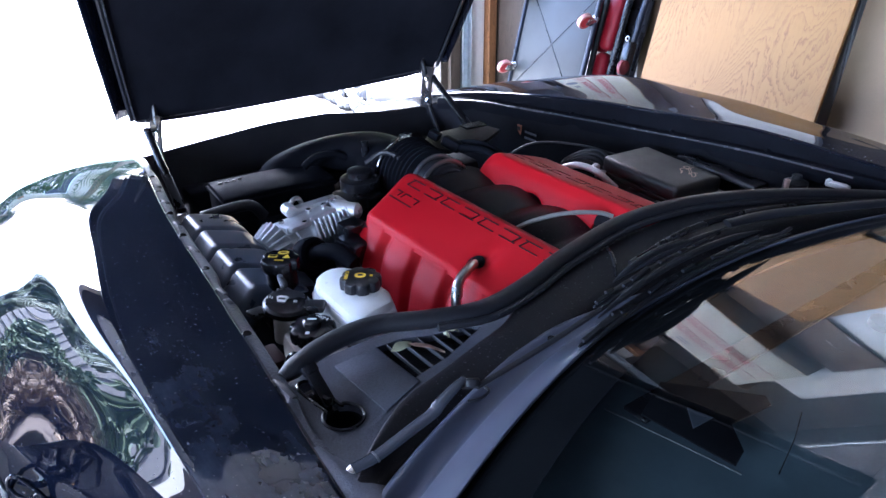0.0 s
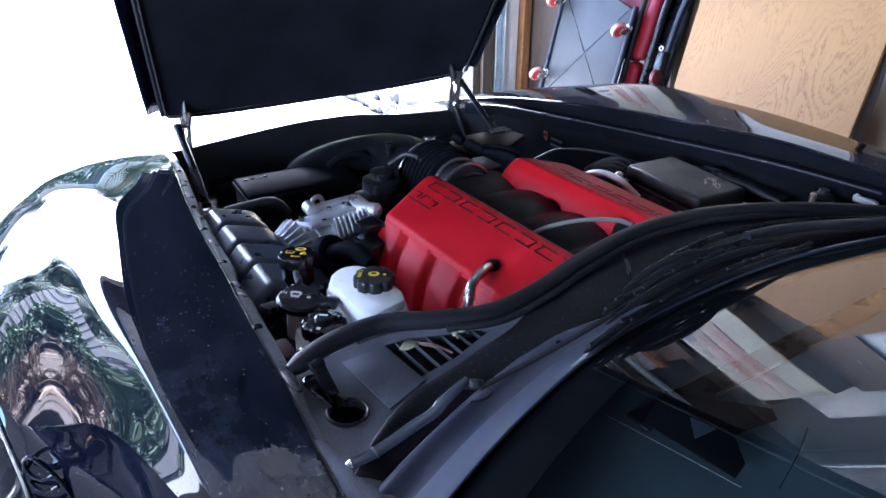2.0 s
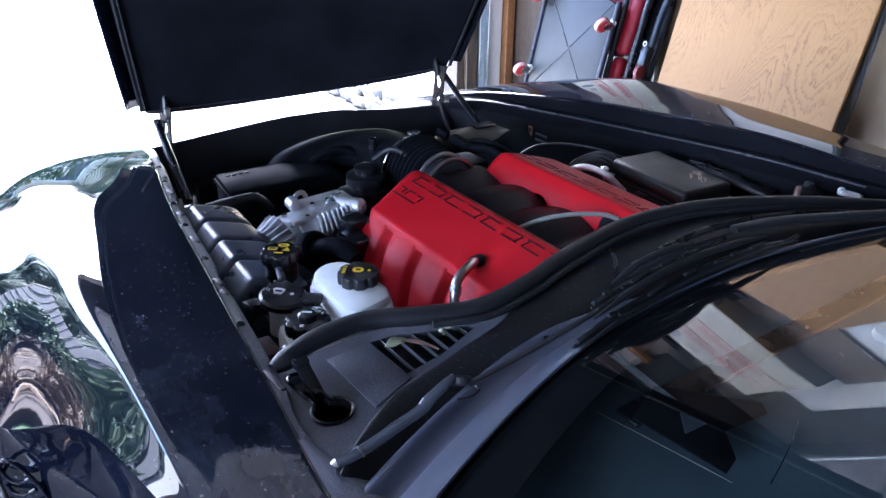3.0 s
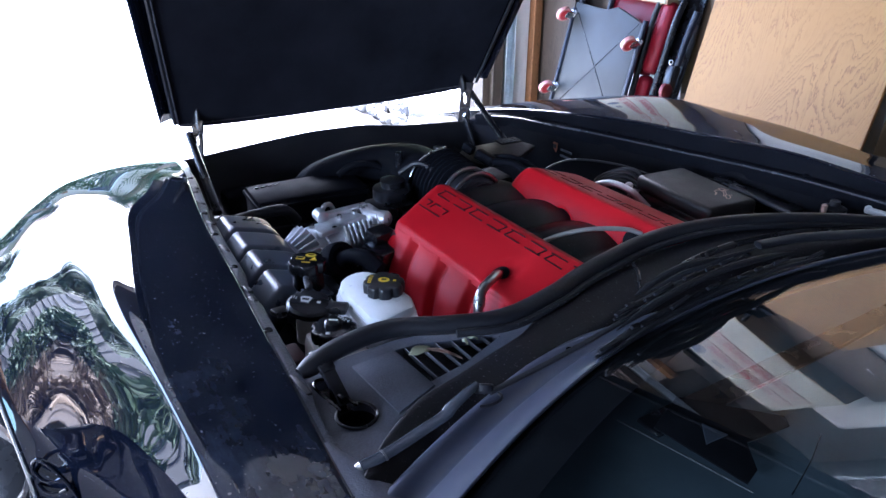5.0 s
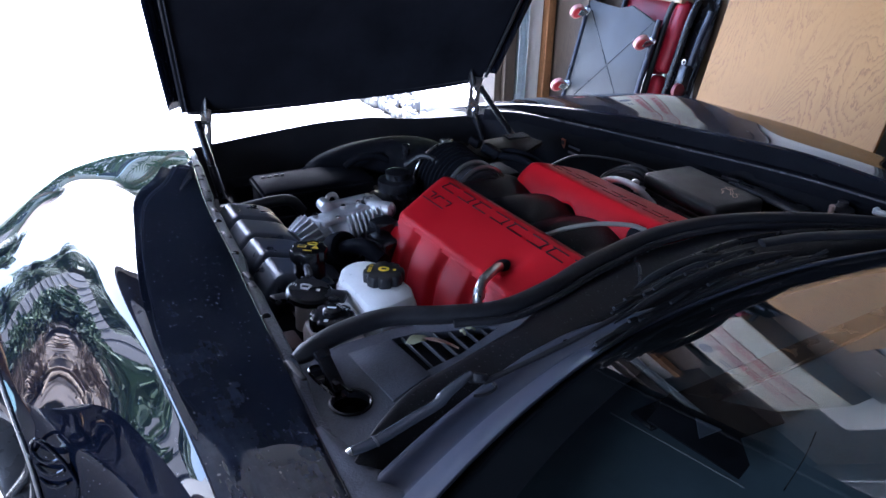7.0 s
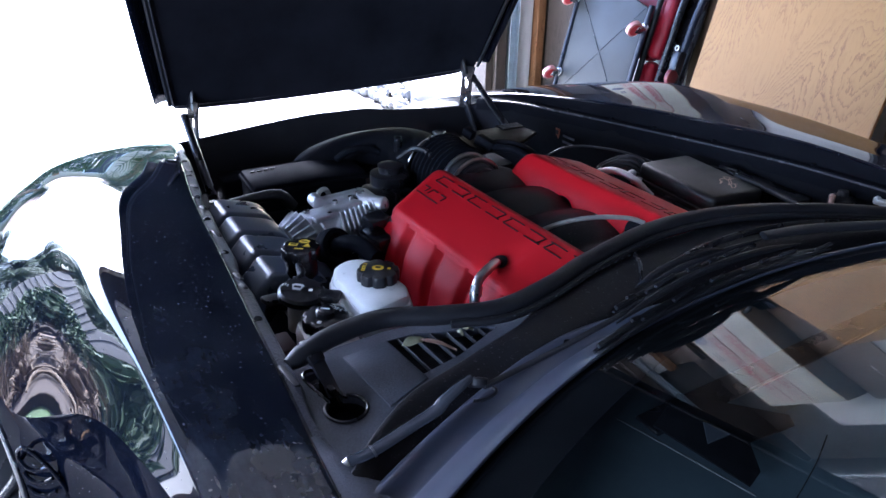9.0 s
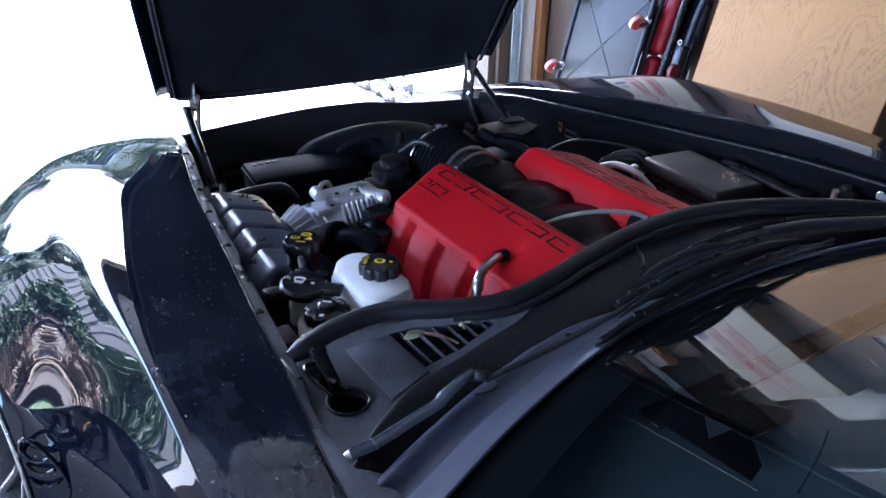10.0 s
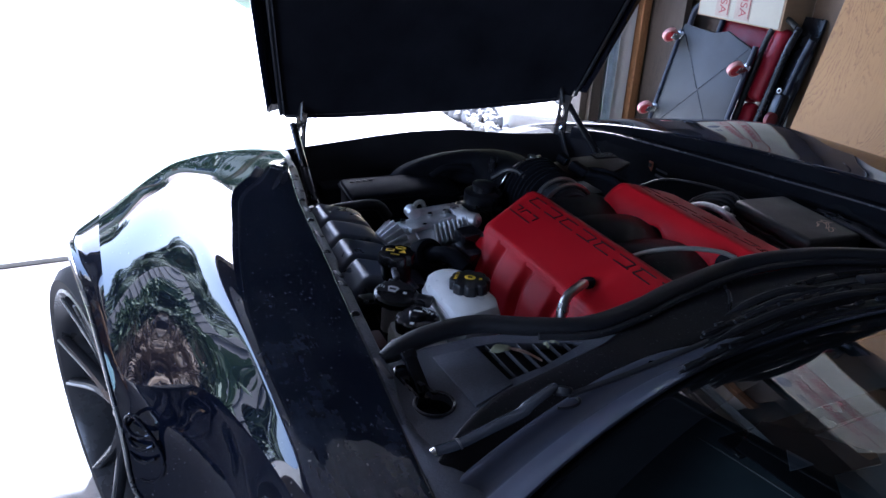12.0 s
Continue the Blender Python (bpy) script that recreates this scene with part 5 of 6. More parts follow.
def intake():
    secs = []
    ys = np.linspace(-0.10, -0.74, 65)
    for y in ys:
        t = (-0.10 - y) / 0.64
        r = 0.016 * abs(math.sin(math.pi * (t * 4.2 + 0.15)))
        h = 0.722 + r + 0.012 * math.sin(math.pi * min(1, t * 1.1))
        secs.append([(-0.130, y + 0.02, 0.60), (-0.112, y + 0.01, 0.70 + r * 0.6), (-0.06, y, h + 0.012), (0.0, y - 0.005, h + 0.022), (0.07, y, h + 0.014), (0.125, y + 0.01, 0.725 + r * 0.6), (0.150, y + 0.02, 0.62)])
    v, f = sheet(secs, 120, 25)
    ob = mesh_ob("intake_manifold", v, f, COWL, car, "matt black plastic intake manifold with ribbed runners")
    part("engine_block", box_bm(0.50, 0.60, 0.34, 0.03, 2, pose(0, -0.42, 0.44)), VOID, car)
    part("throttle_body", lathe([(0.058, -0.02), (0.060, 0.0), (0.060, 0.06), (0.054, 0.065), (0.052, 0.075)], 32, pose(0.02, -0.075, 0.715, 90)), PLASTIC, ob)
    for y in (-0.125, -0.085):
        part("hose_clamp", tube([(0.02 + 0.068 * math.cos(a), y, 0.715 + 0.068 * math.sin(a)) for a in np.linspace(0, 2 * math.pi, 25)], 0.0035, 60, 6, flat=1.6), STEEL, ob)
    prof = []
    for k in range(7):
        s = k / 6
        prof += [(0.064 + 0.010 * s, 0.013 * k), (0.078 + 0.010 * s, 0.013 * k + 0.004), (0.078 + 0.010 * s, 0.013 * k + 0.008), (0.064 + 0.010 * s, 0.013 * k + 0.012)]
    part("intake_bellows", lathe(prof, 40, pose(0.020, -0.062, 0.712, -88, 0, 4)), DUCT, car, "ribbed black rubber intake bellows")
    duct = part("intake_duct", tube([(0.012, 0.030, 0.708), (0.018, 0.10, 0.706), (0.038, 0.20, 0.698), (0.030, 0.300, 0.682), (-0.03, 0.372, 0.664), (-0.11, 0.405, 0.644), (-0.175, 0.41, 0.618), (-0.20, 0.38, 0.56)], 0.07, 60, 22,
                                     [0.080, 0.080, 0.074, 0.068, 0.063, 0.060, 0.056, 0.05], flat=0.8), DUCT, car, "wide black air intake duct")
    part("duct_clip", box_bm(0.03, 0.018, 0.008, 0.002, 1, pose(0.03, 0.055, 0.795)), STEEL, duct)
    part("duct_clamp", tube([(0.014 + 0.0835 * math.cos(a), 0.036, 0.710 + 0.0835 * math.sin(a)) for a in np.linspace(0, 2 * math.pi, 33)], 0.0036, 80, 8, flat=1.5), STEEL, duct, "steel band clamp")
    part("duct_boss", tube([(-0.14, 0.30, 0.675), (-0.11, 0.285, 0.700), (-0.06, 0.275, 0.702), (-0.03, 0.26, 0.69)], 0.010, 20, 10), DUCT, duct)
    part("duct_stud", lathe([(0.009, -0.02), (0.010, 0.018), (0.004, 0.02)], 12, pose(-0.045, 0.13, 0.755)), SATIN, duct)
    # harness plug and hoses at the throttle
    plug = part("sensor_plug", merge(box_bm(0.030, 0.05, 0.026, 0.005, 2, pose(0.118, -0.02, 0.775, 20, 10, 30)), box_bm(0.022, 0.03, 0.022, 0.004, 2, pose(0.098, 0.025, 0.79, 20, 0, 20))), DUCT, car, "black wiring plug")
    part("wire_loom", tube([(0.125, -0.04, 0.77), (0.15, -0.10, 0.775), (0.155, -0.15, 0.765), (0.145, -0.19, 0.745)], 0.009, 24, 10), DUCT, plug)
    part("wire_loom", tube([(0.13, 0.0, 0.765), (0.17, -0.05, 0.775), (0.19, -0.12, 0.765), (0.185, -0.18, 0.74)], 0.009, 24, 10), DUCT, plug)


intake()


def radiator_cover():
    a = part("airbox", merge(box_bm(0.30, 0.145, 0.13, 0.008, 2, pose(-0.228, 0.318, 0.592, 0, 0, -4)), box_bm(0.31, 0.155, 0.012, 0.004, 2, pose(-0.228, 0.318, 0.640, 0, 0, -4))), DUCT, car, "black plastic airbox with stepped lid")
    for k in range(4):
        part("airbox_slot", box_bm(0.012, 0.004, 0.003, 0.001, 1, pose(-0.350 + 0.018 * k, 0.365, 0.6585)), BARGREY, a)
    part("radiator_cover", prism([(0.12, 0.13), (0.19, 0.175), (0.35, 0.175), (0.375, 0.10), (0.29, 0.055), (0.16, 0.05)], 0.012, pose(0, 0, 0.715, 3, 0, 0), 0.004), COWL, car, "flat grey-black radiator cover plate")
    part("radiator", box_bm(0.80, 0.08, 0.28, 0.01, 2, pose(0.0, 0.52, 0.46)), VOID, car)
    part("fan_shroud", box_bm(0.80, 0.12, 0.26, 0.02, 2, pose(0.02, 0.30, 0.46)), VOID, car)
    part("cross_hose", tube([(-0.455, 0.215, 0.645), (-0.40, 0.20, 0.655), (-0.34, 0.19, 0.655), (-0.31, 0.185, 0.62)], 0.014, 20, 12), RUBBER, car, "short black rubber hose")
    part("latch_plate", box_bm(0.070, 0.040, 0.008, 0.002, 1, pose(0.325, 0.16, 0.735, 0, 0, -4)), SATIN, car)
    part("coolant_neck", merge(lathe([(0.045, -0.02), (0.048, 0.0), (0.048, 0.03), (0.040, 0.034)], 24, pose(-0.125, 0.02, 0.70)), lathe([(0.028, 0.034), (0.030, 0.05), (0.012, 0.056)], 20, pose(-0.125, 0.02, 0.70)),
                               box_bm(0.10, 0.09, 0.07, 0.012, 2, pose(-0.145, 0.0, 0.672))), SATIN, car, "black reservoir cap with white marks")
    part("vacuum_tube", tube([(-0.09, 0.05, 0.75), (-0.055, 0.03, 0.775), (-0.035, -0.01, 0.77), (-0.035, -0.05, 0.74)], 0.007, 20, 8), RUBBER, car)


radiator_cover()


def quilt_pads():
    """Padded duct along the wheelhouse: two facets of stitched square cushions, the seams slanting."""
    nu, nv = 145, 57
    v = []
    for i in range(nu):
        t = i / (nu - 1)
        d = abs((t * 4.0 + 0.5) % 1.0 - 0.5)
        row = math.sqrt(max(0.0, 1 - (1 - min(1.0, d / 0.17)) ** 2))
        for j in range(nv):
            s = j / (nv - 1)
            inner = s < 0.58
            k = s / 0.58 if inner else (s - 0.58) / 0.42
            if inner:
                x, z = -0.436 - 0.087 * k, 0.698 + 0.018 * k ** 0.4
            else:
                x, z = -0.523 - 0.056 * k, 0.716 - 0.046 * k
            y = 0.078 - 0.398 * t - 0.50 * max(0.0, x + 0.523) + 0.30 * min(0.0, x + 0.523)
            e = k if inner else 1 - k
            swell = 0.012 * row * math.sqrt(max(0.0, 1 - (1 - min(1.0, e / 0.34)) ** 2))
            v.append((x - 0.010 * t - (0.55 * swell if not inner else -0.10 * swell), y, z + swell * (1.0 if inner else 0.75)))
    f = [(i * nv + j, i * nv + j + 1, (i + 1) * nv + j + 1, (i + 1) * nv + j) for i in range(nu - 1) for j in range(nv - 1)]
    v, f = thicken(v, f, nu, nv, (0, 0, -0.06))
    mesh_ob("wheelhouse_pad", v, f, PAD, car, "quilted grey-black foam pad beside the wheelhouse", smooth="all")


quilt_pads()


def alternator():
    m = pose(-0.340, -0.118, 0.676, 0, -3, 8)
    turn = m @ pose(0, 0, 0, 0, 90, 0)
    casing = lathe([(0.020, -0.098), (0.036, -0.096), (0.046, -0.088), (0.050, -0.070), (0.050, -0.034), (0.053, -0.031), (0.053, 0.030), (0.049, 0.033), (0.049, 0.062), (0.040, 0.076), (0.018, 0.082)], 48, turn)
    deck = box_bm(0.128, 0.060, 0.022, 0.005, 2, m @ pose(0.012, 0.012, 0.047, -10))
    raised = box_bm(0.052, 0.034, 0.012, 0.004, 2, m @ pose(-0.022, -0.014, 0.058, -4))
    ob = part("alternator", merge(casing, deck, raised), ALU, car, "cast aluminium alternator with cooling fins")
    # fins fanned round the rear end
    for k in range(15):
        a = -112.0 + 14.5 * k
        part("fin", box_bm(0.044, 0.0034, 0.030, 0.0010, 1, m @ pose(0, 0, 0, a, 0, 0) @ pose(-0.079, 0, 0.051, 0, -30, 0)), ALU, ob)
    # slanting fins along the side that faces the cabin
    for k in range(8):
        part("fin", box_bm(0.0040, 0.046, 0.024, 0.0010, 1, m @ pose(0.006 + 0.0115 * k, -0.040, 0.040, 44, 0, -16)), ALU, ob)
    for k in range(4):
        part("fin", box_bm(0.0036, 0.020, 0.012, 0.0010, 1, m @ pose(-0.046 + 0.012 * k, -0.046, 0.030, 50, 0, -16)), ALU, ob)
    # recessed windows between the front fins
    for k in range(6):
        part("cooling_slot", box_bm(0.0055, 0.022, 0.004, 0.001, 1, m @ pose(-0.050 + 0.013 * k, 0.040, 0.041, -46)), VOID, ob)
    # bracket with its bolt and sleeve
    part("bracket", merge(box_bm(0.118, 0.022, 0.016, 0.005, 2, m @ pose(0.052, 0.046, 0.056, 0, 0, -10)), box_bm(0.034, 0.050, 0.014, 0.005, 2, m @ pose(0.100, 0.016, 0.055, 0, 0, -6))), ALU, ob, "pale cast mounting bracket")
    part("mount_boss", lathe([(0.011, -0.018), (0.014, -0.015), (0.014, 0.015), (0.010, 0.018)], 20, m @ pose(0.000, 0.050, 0.062, 90, 0, -10)), ALU, ob)
    part("mount_boss", lathe([(0.014, -0.030), (0.018, -0.027), (0.018, 0.024), (0.013, 0.030), (0.008, 0.033)], 24, m @ pose(0.098, -0.022, 0.050, 90, 0, 28)), ALU, ob)
    for x, y in ((-0.040, 0.020), (-0.010, -0.022), (0.030, 0.022), (0.066, 0.018)):
        part("bolt", lathe([(0.0065, 0), (0.0065, 0.006), (0.003, 0.008)], 6, m @ pose(x, y, 0.058)), STEEL, ob)
    part("hook_pipe", tube([tuple(m @ Vector(p)) for p in ((0.014, 0.058, 0.045), (0.013, 0.062, 0.066), (0.022, 0.066, 0.074), (0.036, 0.068, 0.072), (0.044, 0.070, 0.058))], 0.0052, 20, 10), GREYLINE, ob, "small bent grey pipe")
    axis = pose(-0.382, -0.238, 0.712, 62, 0, 14)
    fil = part("filler_neck", lathe([(0.020, -0.030), (0.034, -0.028), (0.037, -0.020), (0.037, 0.004), (0.034, 0.010), (0.026, 0.012), (0.024, 0.008)], 36, axis), DUCT, car, "round black hose end below the alternator")
    part("hose_elbow", tube([tuple(axis @ Vector(p)) for p in ((0, 0, 0.0), (0.002, 0.0, 0.040), (0.006, -0.012, 0.075), (0.010, -0.040, 0.100))], 0.0165, 20, 16), DUCT, fil, "short black rubber hose")
    part("junction_block", merge(box_bm(0.065, 0.075, 0.07, 0.01, 2, pose(-0.285, -0.235, 0.685, 0, 0, 12)), box_bm(0.05, 0.04, 0.03, 0.006, 2, pose(-0.28, -0.21, 0.73, 10, 0, 12))), SATIN, car)
    for k in range(3):
        part("cable", tube([(-0.27 + 0.01 * k, -0.16 - 0.02 * k, 0.73), (-0.255, -0.20 - 0.02 * k, 0.735), (-0.262, -0.24 - 0.02 * k, 0.71)], 0.006, 14, 8), RUBBER, car)


alternator()


def lobed_cap(m, r, parent, label, lobes=8):
    ob = part("cap", lathe([(r * 0.80, -0.004), (r * 0.98, -0.003), (r, 0.002), (r, 0.012), (r * 0.95, 0.016), (r * 0.82, 0.018)], 64, m, lambda a, z: 1.03 - 0.15 * max(0.0, math.cos(lobes * a)) ** 2.5), SATIN, parent, label)
    return ob


def fluids():
    # brake fluid reservoir
    z0 = 0.780
    tank_pts = [(-0.486, -0.455), (-0.474, -0.428), (-0.450, -0.412), (-0.425, -0.410), (-0.404, -0.424), (-0.394, -0.450), (-0.388, -0.545), (-0.400, -0.575), (-0.470, -0.590), (-0.486, -0.570)]
    lo = prism(tank_pts, 0.062, pose(0, 0, z0 - 0.077), 0.008)
    hi_pts = [(-0.438 + (x + 0.438) * 0.93, -0.50 + (y + 0.50) * 0.95) for x, y in tank_pts]
    hi = prism(hi_pts, 0.034, pose(0, 0, z0 - 0.034), 0.010)
    ob = part("brake_reservoir", merge(lo, hi), WHITE_PLASTIC, car, "milky white brake fluid reservoir")
    part("reservoir_flange", prism([(-0.432 + (x + 0.432) * 1.04, -0.50 + (y + 0.50) * 1.04) for x, y in tank_pts], 0.006, pose(0, 0, z0 - 0.036), 0.002), WHITE_PLASTIC, ob)
    part("reservoir_rib", prism([(-0.432 + (x + 0.432) * 1.015, -0.50 + (y + 0.50) * 1.015) for x, y in tank_pts], 0.0025, pose(0, 0, z0 - 0.056), 0.001), WHITE_PLASTIC, ob)
    c = lobed_cap(pose(-0.423, -0.502, 0.781), 0.0335, ob, "black screw cap with yellow print")
    top = 0.781 + 0.0185
    m = pose(-0.423, -0.502, top, 0, 0, -38)
    part("symbol", lathe([(0.0075, 0), (0.0075, 0.0006)], 24, m @ Matrix.Diagonal((1.25, 1, 1, 1))), YELLOW, c)
    part("symbol_bar", box_bm(0.008, 0.005, 0.0005, 0, 1, m @ pose(0, 0, 0.0009)), SATIN, c)
    words("DOT 3", 0.0085, YELLOW, c, pose(-0.4405, -0.4885, top, 0, 0, 52))
    part("symbol_bar", box_bm(0.005, 0.005, 0.0005, 0, 1, m @ pose(0.018, 0.0, 0.0003)), YELLOW, c)
    # washer bottle
    tan = part("washer_bottle", merge(box_bm(0.085, 0.11, 0.16, 0.015, 2, pose(-0.530, -0.545, 0.660, 0, 0, -8)), lathe([(0.022, 0.0), (0.020, 0.05)], 18, pose(-0.545, -0.470, 0.71))), BOTTLE, car, "grey washer fluid bottle")
    wc = part("washer_cap", merge(lathe([(0.034, -0.010), (0.038, -0.006), (0.038, 0.002), (0.034, 0.006), (0.012, 0.0075)], 40, pose(-0.540, -0.468, 0.770, 6, 4, 0)),
                                  box_bm(0.030, 0.026, 0.010, 0.004, 2, pose(-0.585, -0.455, 0.764, 0, 8, 12)), box_bm(0.045, 0.030, 0.012, 0.005, 2, pose(-0.508, -0.490, 0.766, 0, 0, -38))), SATIN, tan, "black flip cap with white washer symbol")
    m = pose(-0.545, -0.462, 0.7785, 6, 4, -38)
    part("symbol", prism([(-0.010, 0.006), (-0.005, 0.009), (0.005, 0.009), (0.010, 0.006), (0.006, -0.007), (-0.006, -0.007)], 0.0006, m), WHITE, wc)
    part("symbol_bar", box_bm(0.011, 0.005, 0.0005, 0, 1, m @ pose(0, 0.001, 0.0007)), SATIN, wc)
    for k in range(3):
        part("symbol_dash", box_bm(0.002, 0.006, 0.0005, 0, 1, m @ pose(-0.016 - 0.004 * k, 0.002 + 0.002 * (k % 2), 0.0002)), WHITE, wc)
    part("symbol_bar", box_bm(0.006, 0.005, 0.0005, 0, 1, m @ pose(0.022, -0.002, -0.0002)), WHITE, wc)
    part("strap", tube([(-0.512, -0.455, 0.768), (-0.520, -0.420, 0.770), (-0.512, -0.385, 0.764), (-0.500, -0.350, 0.756)], 0.005, 20, 8, flat=0.6), DUSTY, tan)
    loop = [(-0.505 + 0.0, -0.362, 0.757), (-0.512, -0.395, 0.768), (-0.525, -0.425, 0.776), (-0.556, -0.440, 0.775), (-0.574, -0.470, 0.771)]
    path = spline(loop, 16)
    for k in range(15):
        d = Vector(path[k + 1]) - Vector(path[k])
        part("tether_ring", lathe([(0.0036, -0.0022), (0.0052, 0.0), (0.0036, 0.0022)], 10, Matrix.Translation(path[k]) @ d.to_track_quat("Z", "Y").to_matrix().to_4x4()), PLASTIC, tan)
    # coolant pressure cap with the warning print
    neck = part("coolant_tank", merge(box_bm(0.10, 0.16, 0.09, 0.02, 2, pose(-0.470, -0.335, 0.665, 0, 0, -4)), lathe([(0.029, 0), (0.028, 0.055)], 24, pose(-0.483, -0.318, 0.70))), SATIN, car, "black coolant tank")
    cc = lobed_cap(pose(-0.483, -0.318, 0.757), 0.034, neck, "black pressure cap with yellow warning print", 5)
    m = pose(-0.483, -0.318, 0.7755, 0, 0, -38)
    part("symbol", lathe([(0.009, 0), (0.009, 0.0005)], 24, m @ pose(0.004, 0.014, 0) @ Matrix.Diagonal((1.15, 0.7, 1, 1))), YELLOW, cc)
    part("symbol", prism([(0.006, -0.006), (0.020, -0.006), (0.013, 0.007)], 0.0005, m), YELLOW, cc)
    part("symbol_bar", box_bm(0.016, 0.009, 0.0005, 0, 1, m @ pose(-0.012, 0.0, 0.0003)), YELLOW, cc)
    part("symbol_bar", box_bm(0.011, 0.004, 0.0005, 0, 1, m @ pose(-0.012, 0.0, 0.0008)), SATIN, cc)
    part("symbol_bar", box_bm(0.016, 0.003, 0.0005, 0, 1, m @ pose(0.002, -0.015, 0.0003)), YELLOW, cc)
    part("symbol_bar", box_bm(0.010, 0.003, 0.0005, 0, 1, m @ pose(0.004, 0.014, 0.0006)), SATIN, cc)
    # clutch fluid cap
    cl = part("clutch_reservoir", lathe([(0.026, -0.06), (0.028, -0.01), (0.026, 0.0)], 24, pose(-0.534, -0.545, 0.742)), SATIN, car, "small black clutch fluid reservoir")
    c3 = lobed_cap(pose(-0.534, -0.545, 0.752), 0.035, cl, "black screw cap with white print", 9)
    part("knob", lathe([(0.014, 0.0), (0.014, 0.008), (0.010, 0.011)], 20, pose(-0.534, -0.545, 0.769)), SATIN, c3)
    words("DOT 4", 0.008, WHITE, c3, pose(-0.514, -0.537, 0.7708, 0, 0, -64))
    part("symbol_bar", box_bm(0.006, 0.006, 0.0005, 0, 1, pose(-0.551, -0.562, 0.7708, 0, 0, -38)), WHITE, c3)
    part("symbol_bar", box_bm(0.014, 0.003, 0.0006, 0, 1, pose(-0.534, -0.545, 0.7803, 0, 0, -38)), WHITE, c3)
    # clips and red tag near the rail
    part("red_tag", box_bm(0.030, 0.055, 0.05, 0.006, 2, pose(-0.592, -0.515, 0.70)), surface("dark_red_plastic", (0.035, 0.004, 0.005), 0.5), car)
    clip = part("hose_clip", merge(tube([(-0.600, -0.575, 0.70), (-0.590, -0.572, 0.745), (-0.578, -0.580, 0.752), (-0.570, -0.592, 0.735)], 0.006, 16, 8, flat=0.6), box_bm(0.012, 0.035, 0.03, 0.004, 2, pose(-0.574, -0.585, 0.725, 10, 12, 10))), SATIN, car, "black spring clip")
    part("coil", lathe([(0.010, 0), (0.012, 0.003), (0.012, 0.006), (0.010, 0.009), (0.012, 0.012), (0.012, 0.015), (0.010, 0.018)], 18, pose(-0.583, -0.603, 0.735, 60, 0, 20)), STEEL, clip)


fluids()


def fuse_box():
    m = pose(0.448, -0.402, 0, 0, 0, -6)
    b = part("fuse_box", merge(box_bm(0.150, 0.250, 0.075, 0.010, 2, m @ pose(0, 0, 0.690)), box_bm(0.165, 0.265, 0.014, 0.005, 2, m @ pose(0, 0, 0.705))), PLASTIC, car, "black plastic fuse box with removable lid")
    lid = part("fuse_box_lid", merge(box_bm(0.146, 0.246, 0.042, 0.012, 3, m @ pose(0, 0, 0.738)), box_bm(0.156, 0.256, 0.008, 0.003, 2, m @ pose(0, 0, 0.720))), LID, b, "dusty brown-black lid with worn pale scribble")
    # worn loops of pale scribble
    for k, (cx, cy, r) in enumerate(((0.020, -0.050, 0.013), (0.036, -0.062, 0.016), (0.024, -0.082, 0.012), (0.044, -0.040, 0.009))):
        pts = [tuple(m @ Vector((cx + r * math.cos(a) * (1 + 0.35 * math.sin(2.3 * a + k)), cy + 0.8 * r * math.sin(1.4 * a + 0.7 * k), 0.7592))) for a in np.linspace(0.4 * k, 4.6 + 0.5 * k, 14)]
        part("scribble", tube(pts, 0.0011, 40, 5, flat=0.5), DEAD_LEAF, lid)
    for y in (-0.09, 0.0, 0.09):
        part("lid_clip", box_bm(0.012, 0.035, 0.03, 0.003, 2, m @ pose(-0.080, y, 0.700)), SATIN, b)
    for k in range(4):
        part("lid_clip", box_bm(0.012, 0.012, 0.03, 0.003, 1, m @ pose(-0.05 + 0.035 * k, -0.130, 0.700)), SATIN, b)
    # harness in front of it
    for k in range(4):
        part("wire_loom", tube([(0.40 + 0.012 * k, -0.275, 0.72), (0.375 + 0.01 * k, -0.235, 0.735 + 0.008 * k), (0.345, -0.215 + 0.01 * k, 0.725), (0.325, -0.22, 0.67)], 0.006, 20, 8), RUBBER, car)
    part("ground_stud", merge(lathe([(0.010, 0), (0.010, 0.02), (0.005, 0.024)], 6, pose(0.355, -0.285, 0.725)), box_bm(0.035, 0.018, 0.008, 0.002, 1, pose(0.368, -0.290, 0.722, 0, 0, 20))), ALU, car, "bare metal terminal stud")
    part("thin_cable", tube([(0.28, -0.02, 0.70), (0.36, -0.06, 0.738), (0.45, -0.14, 0.735), (0.50, -0.22, 0.72)], 0.003, 30, 6), RUBBER, car)


fuse_box()


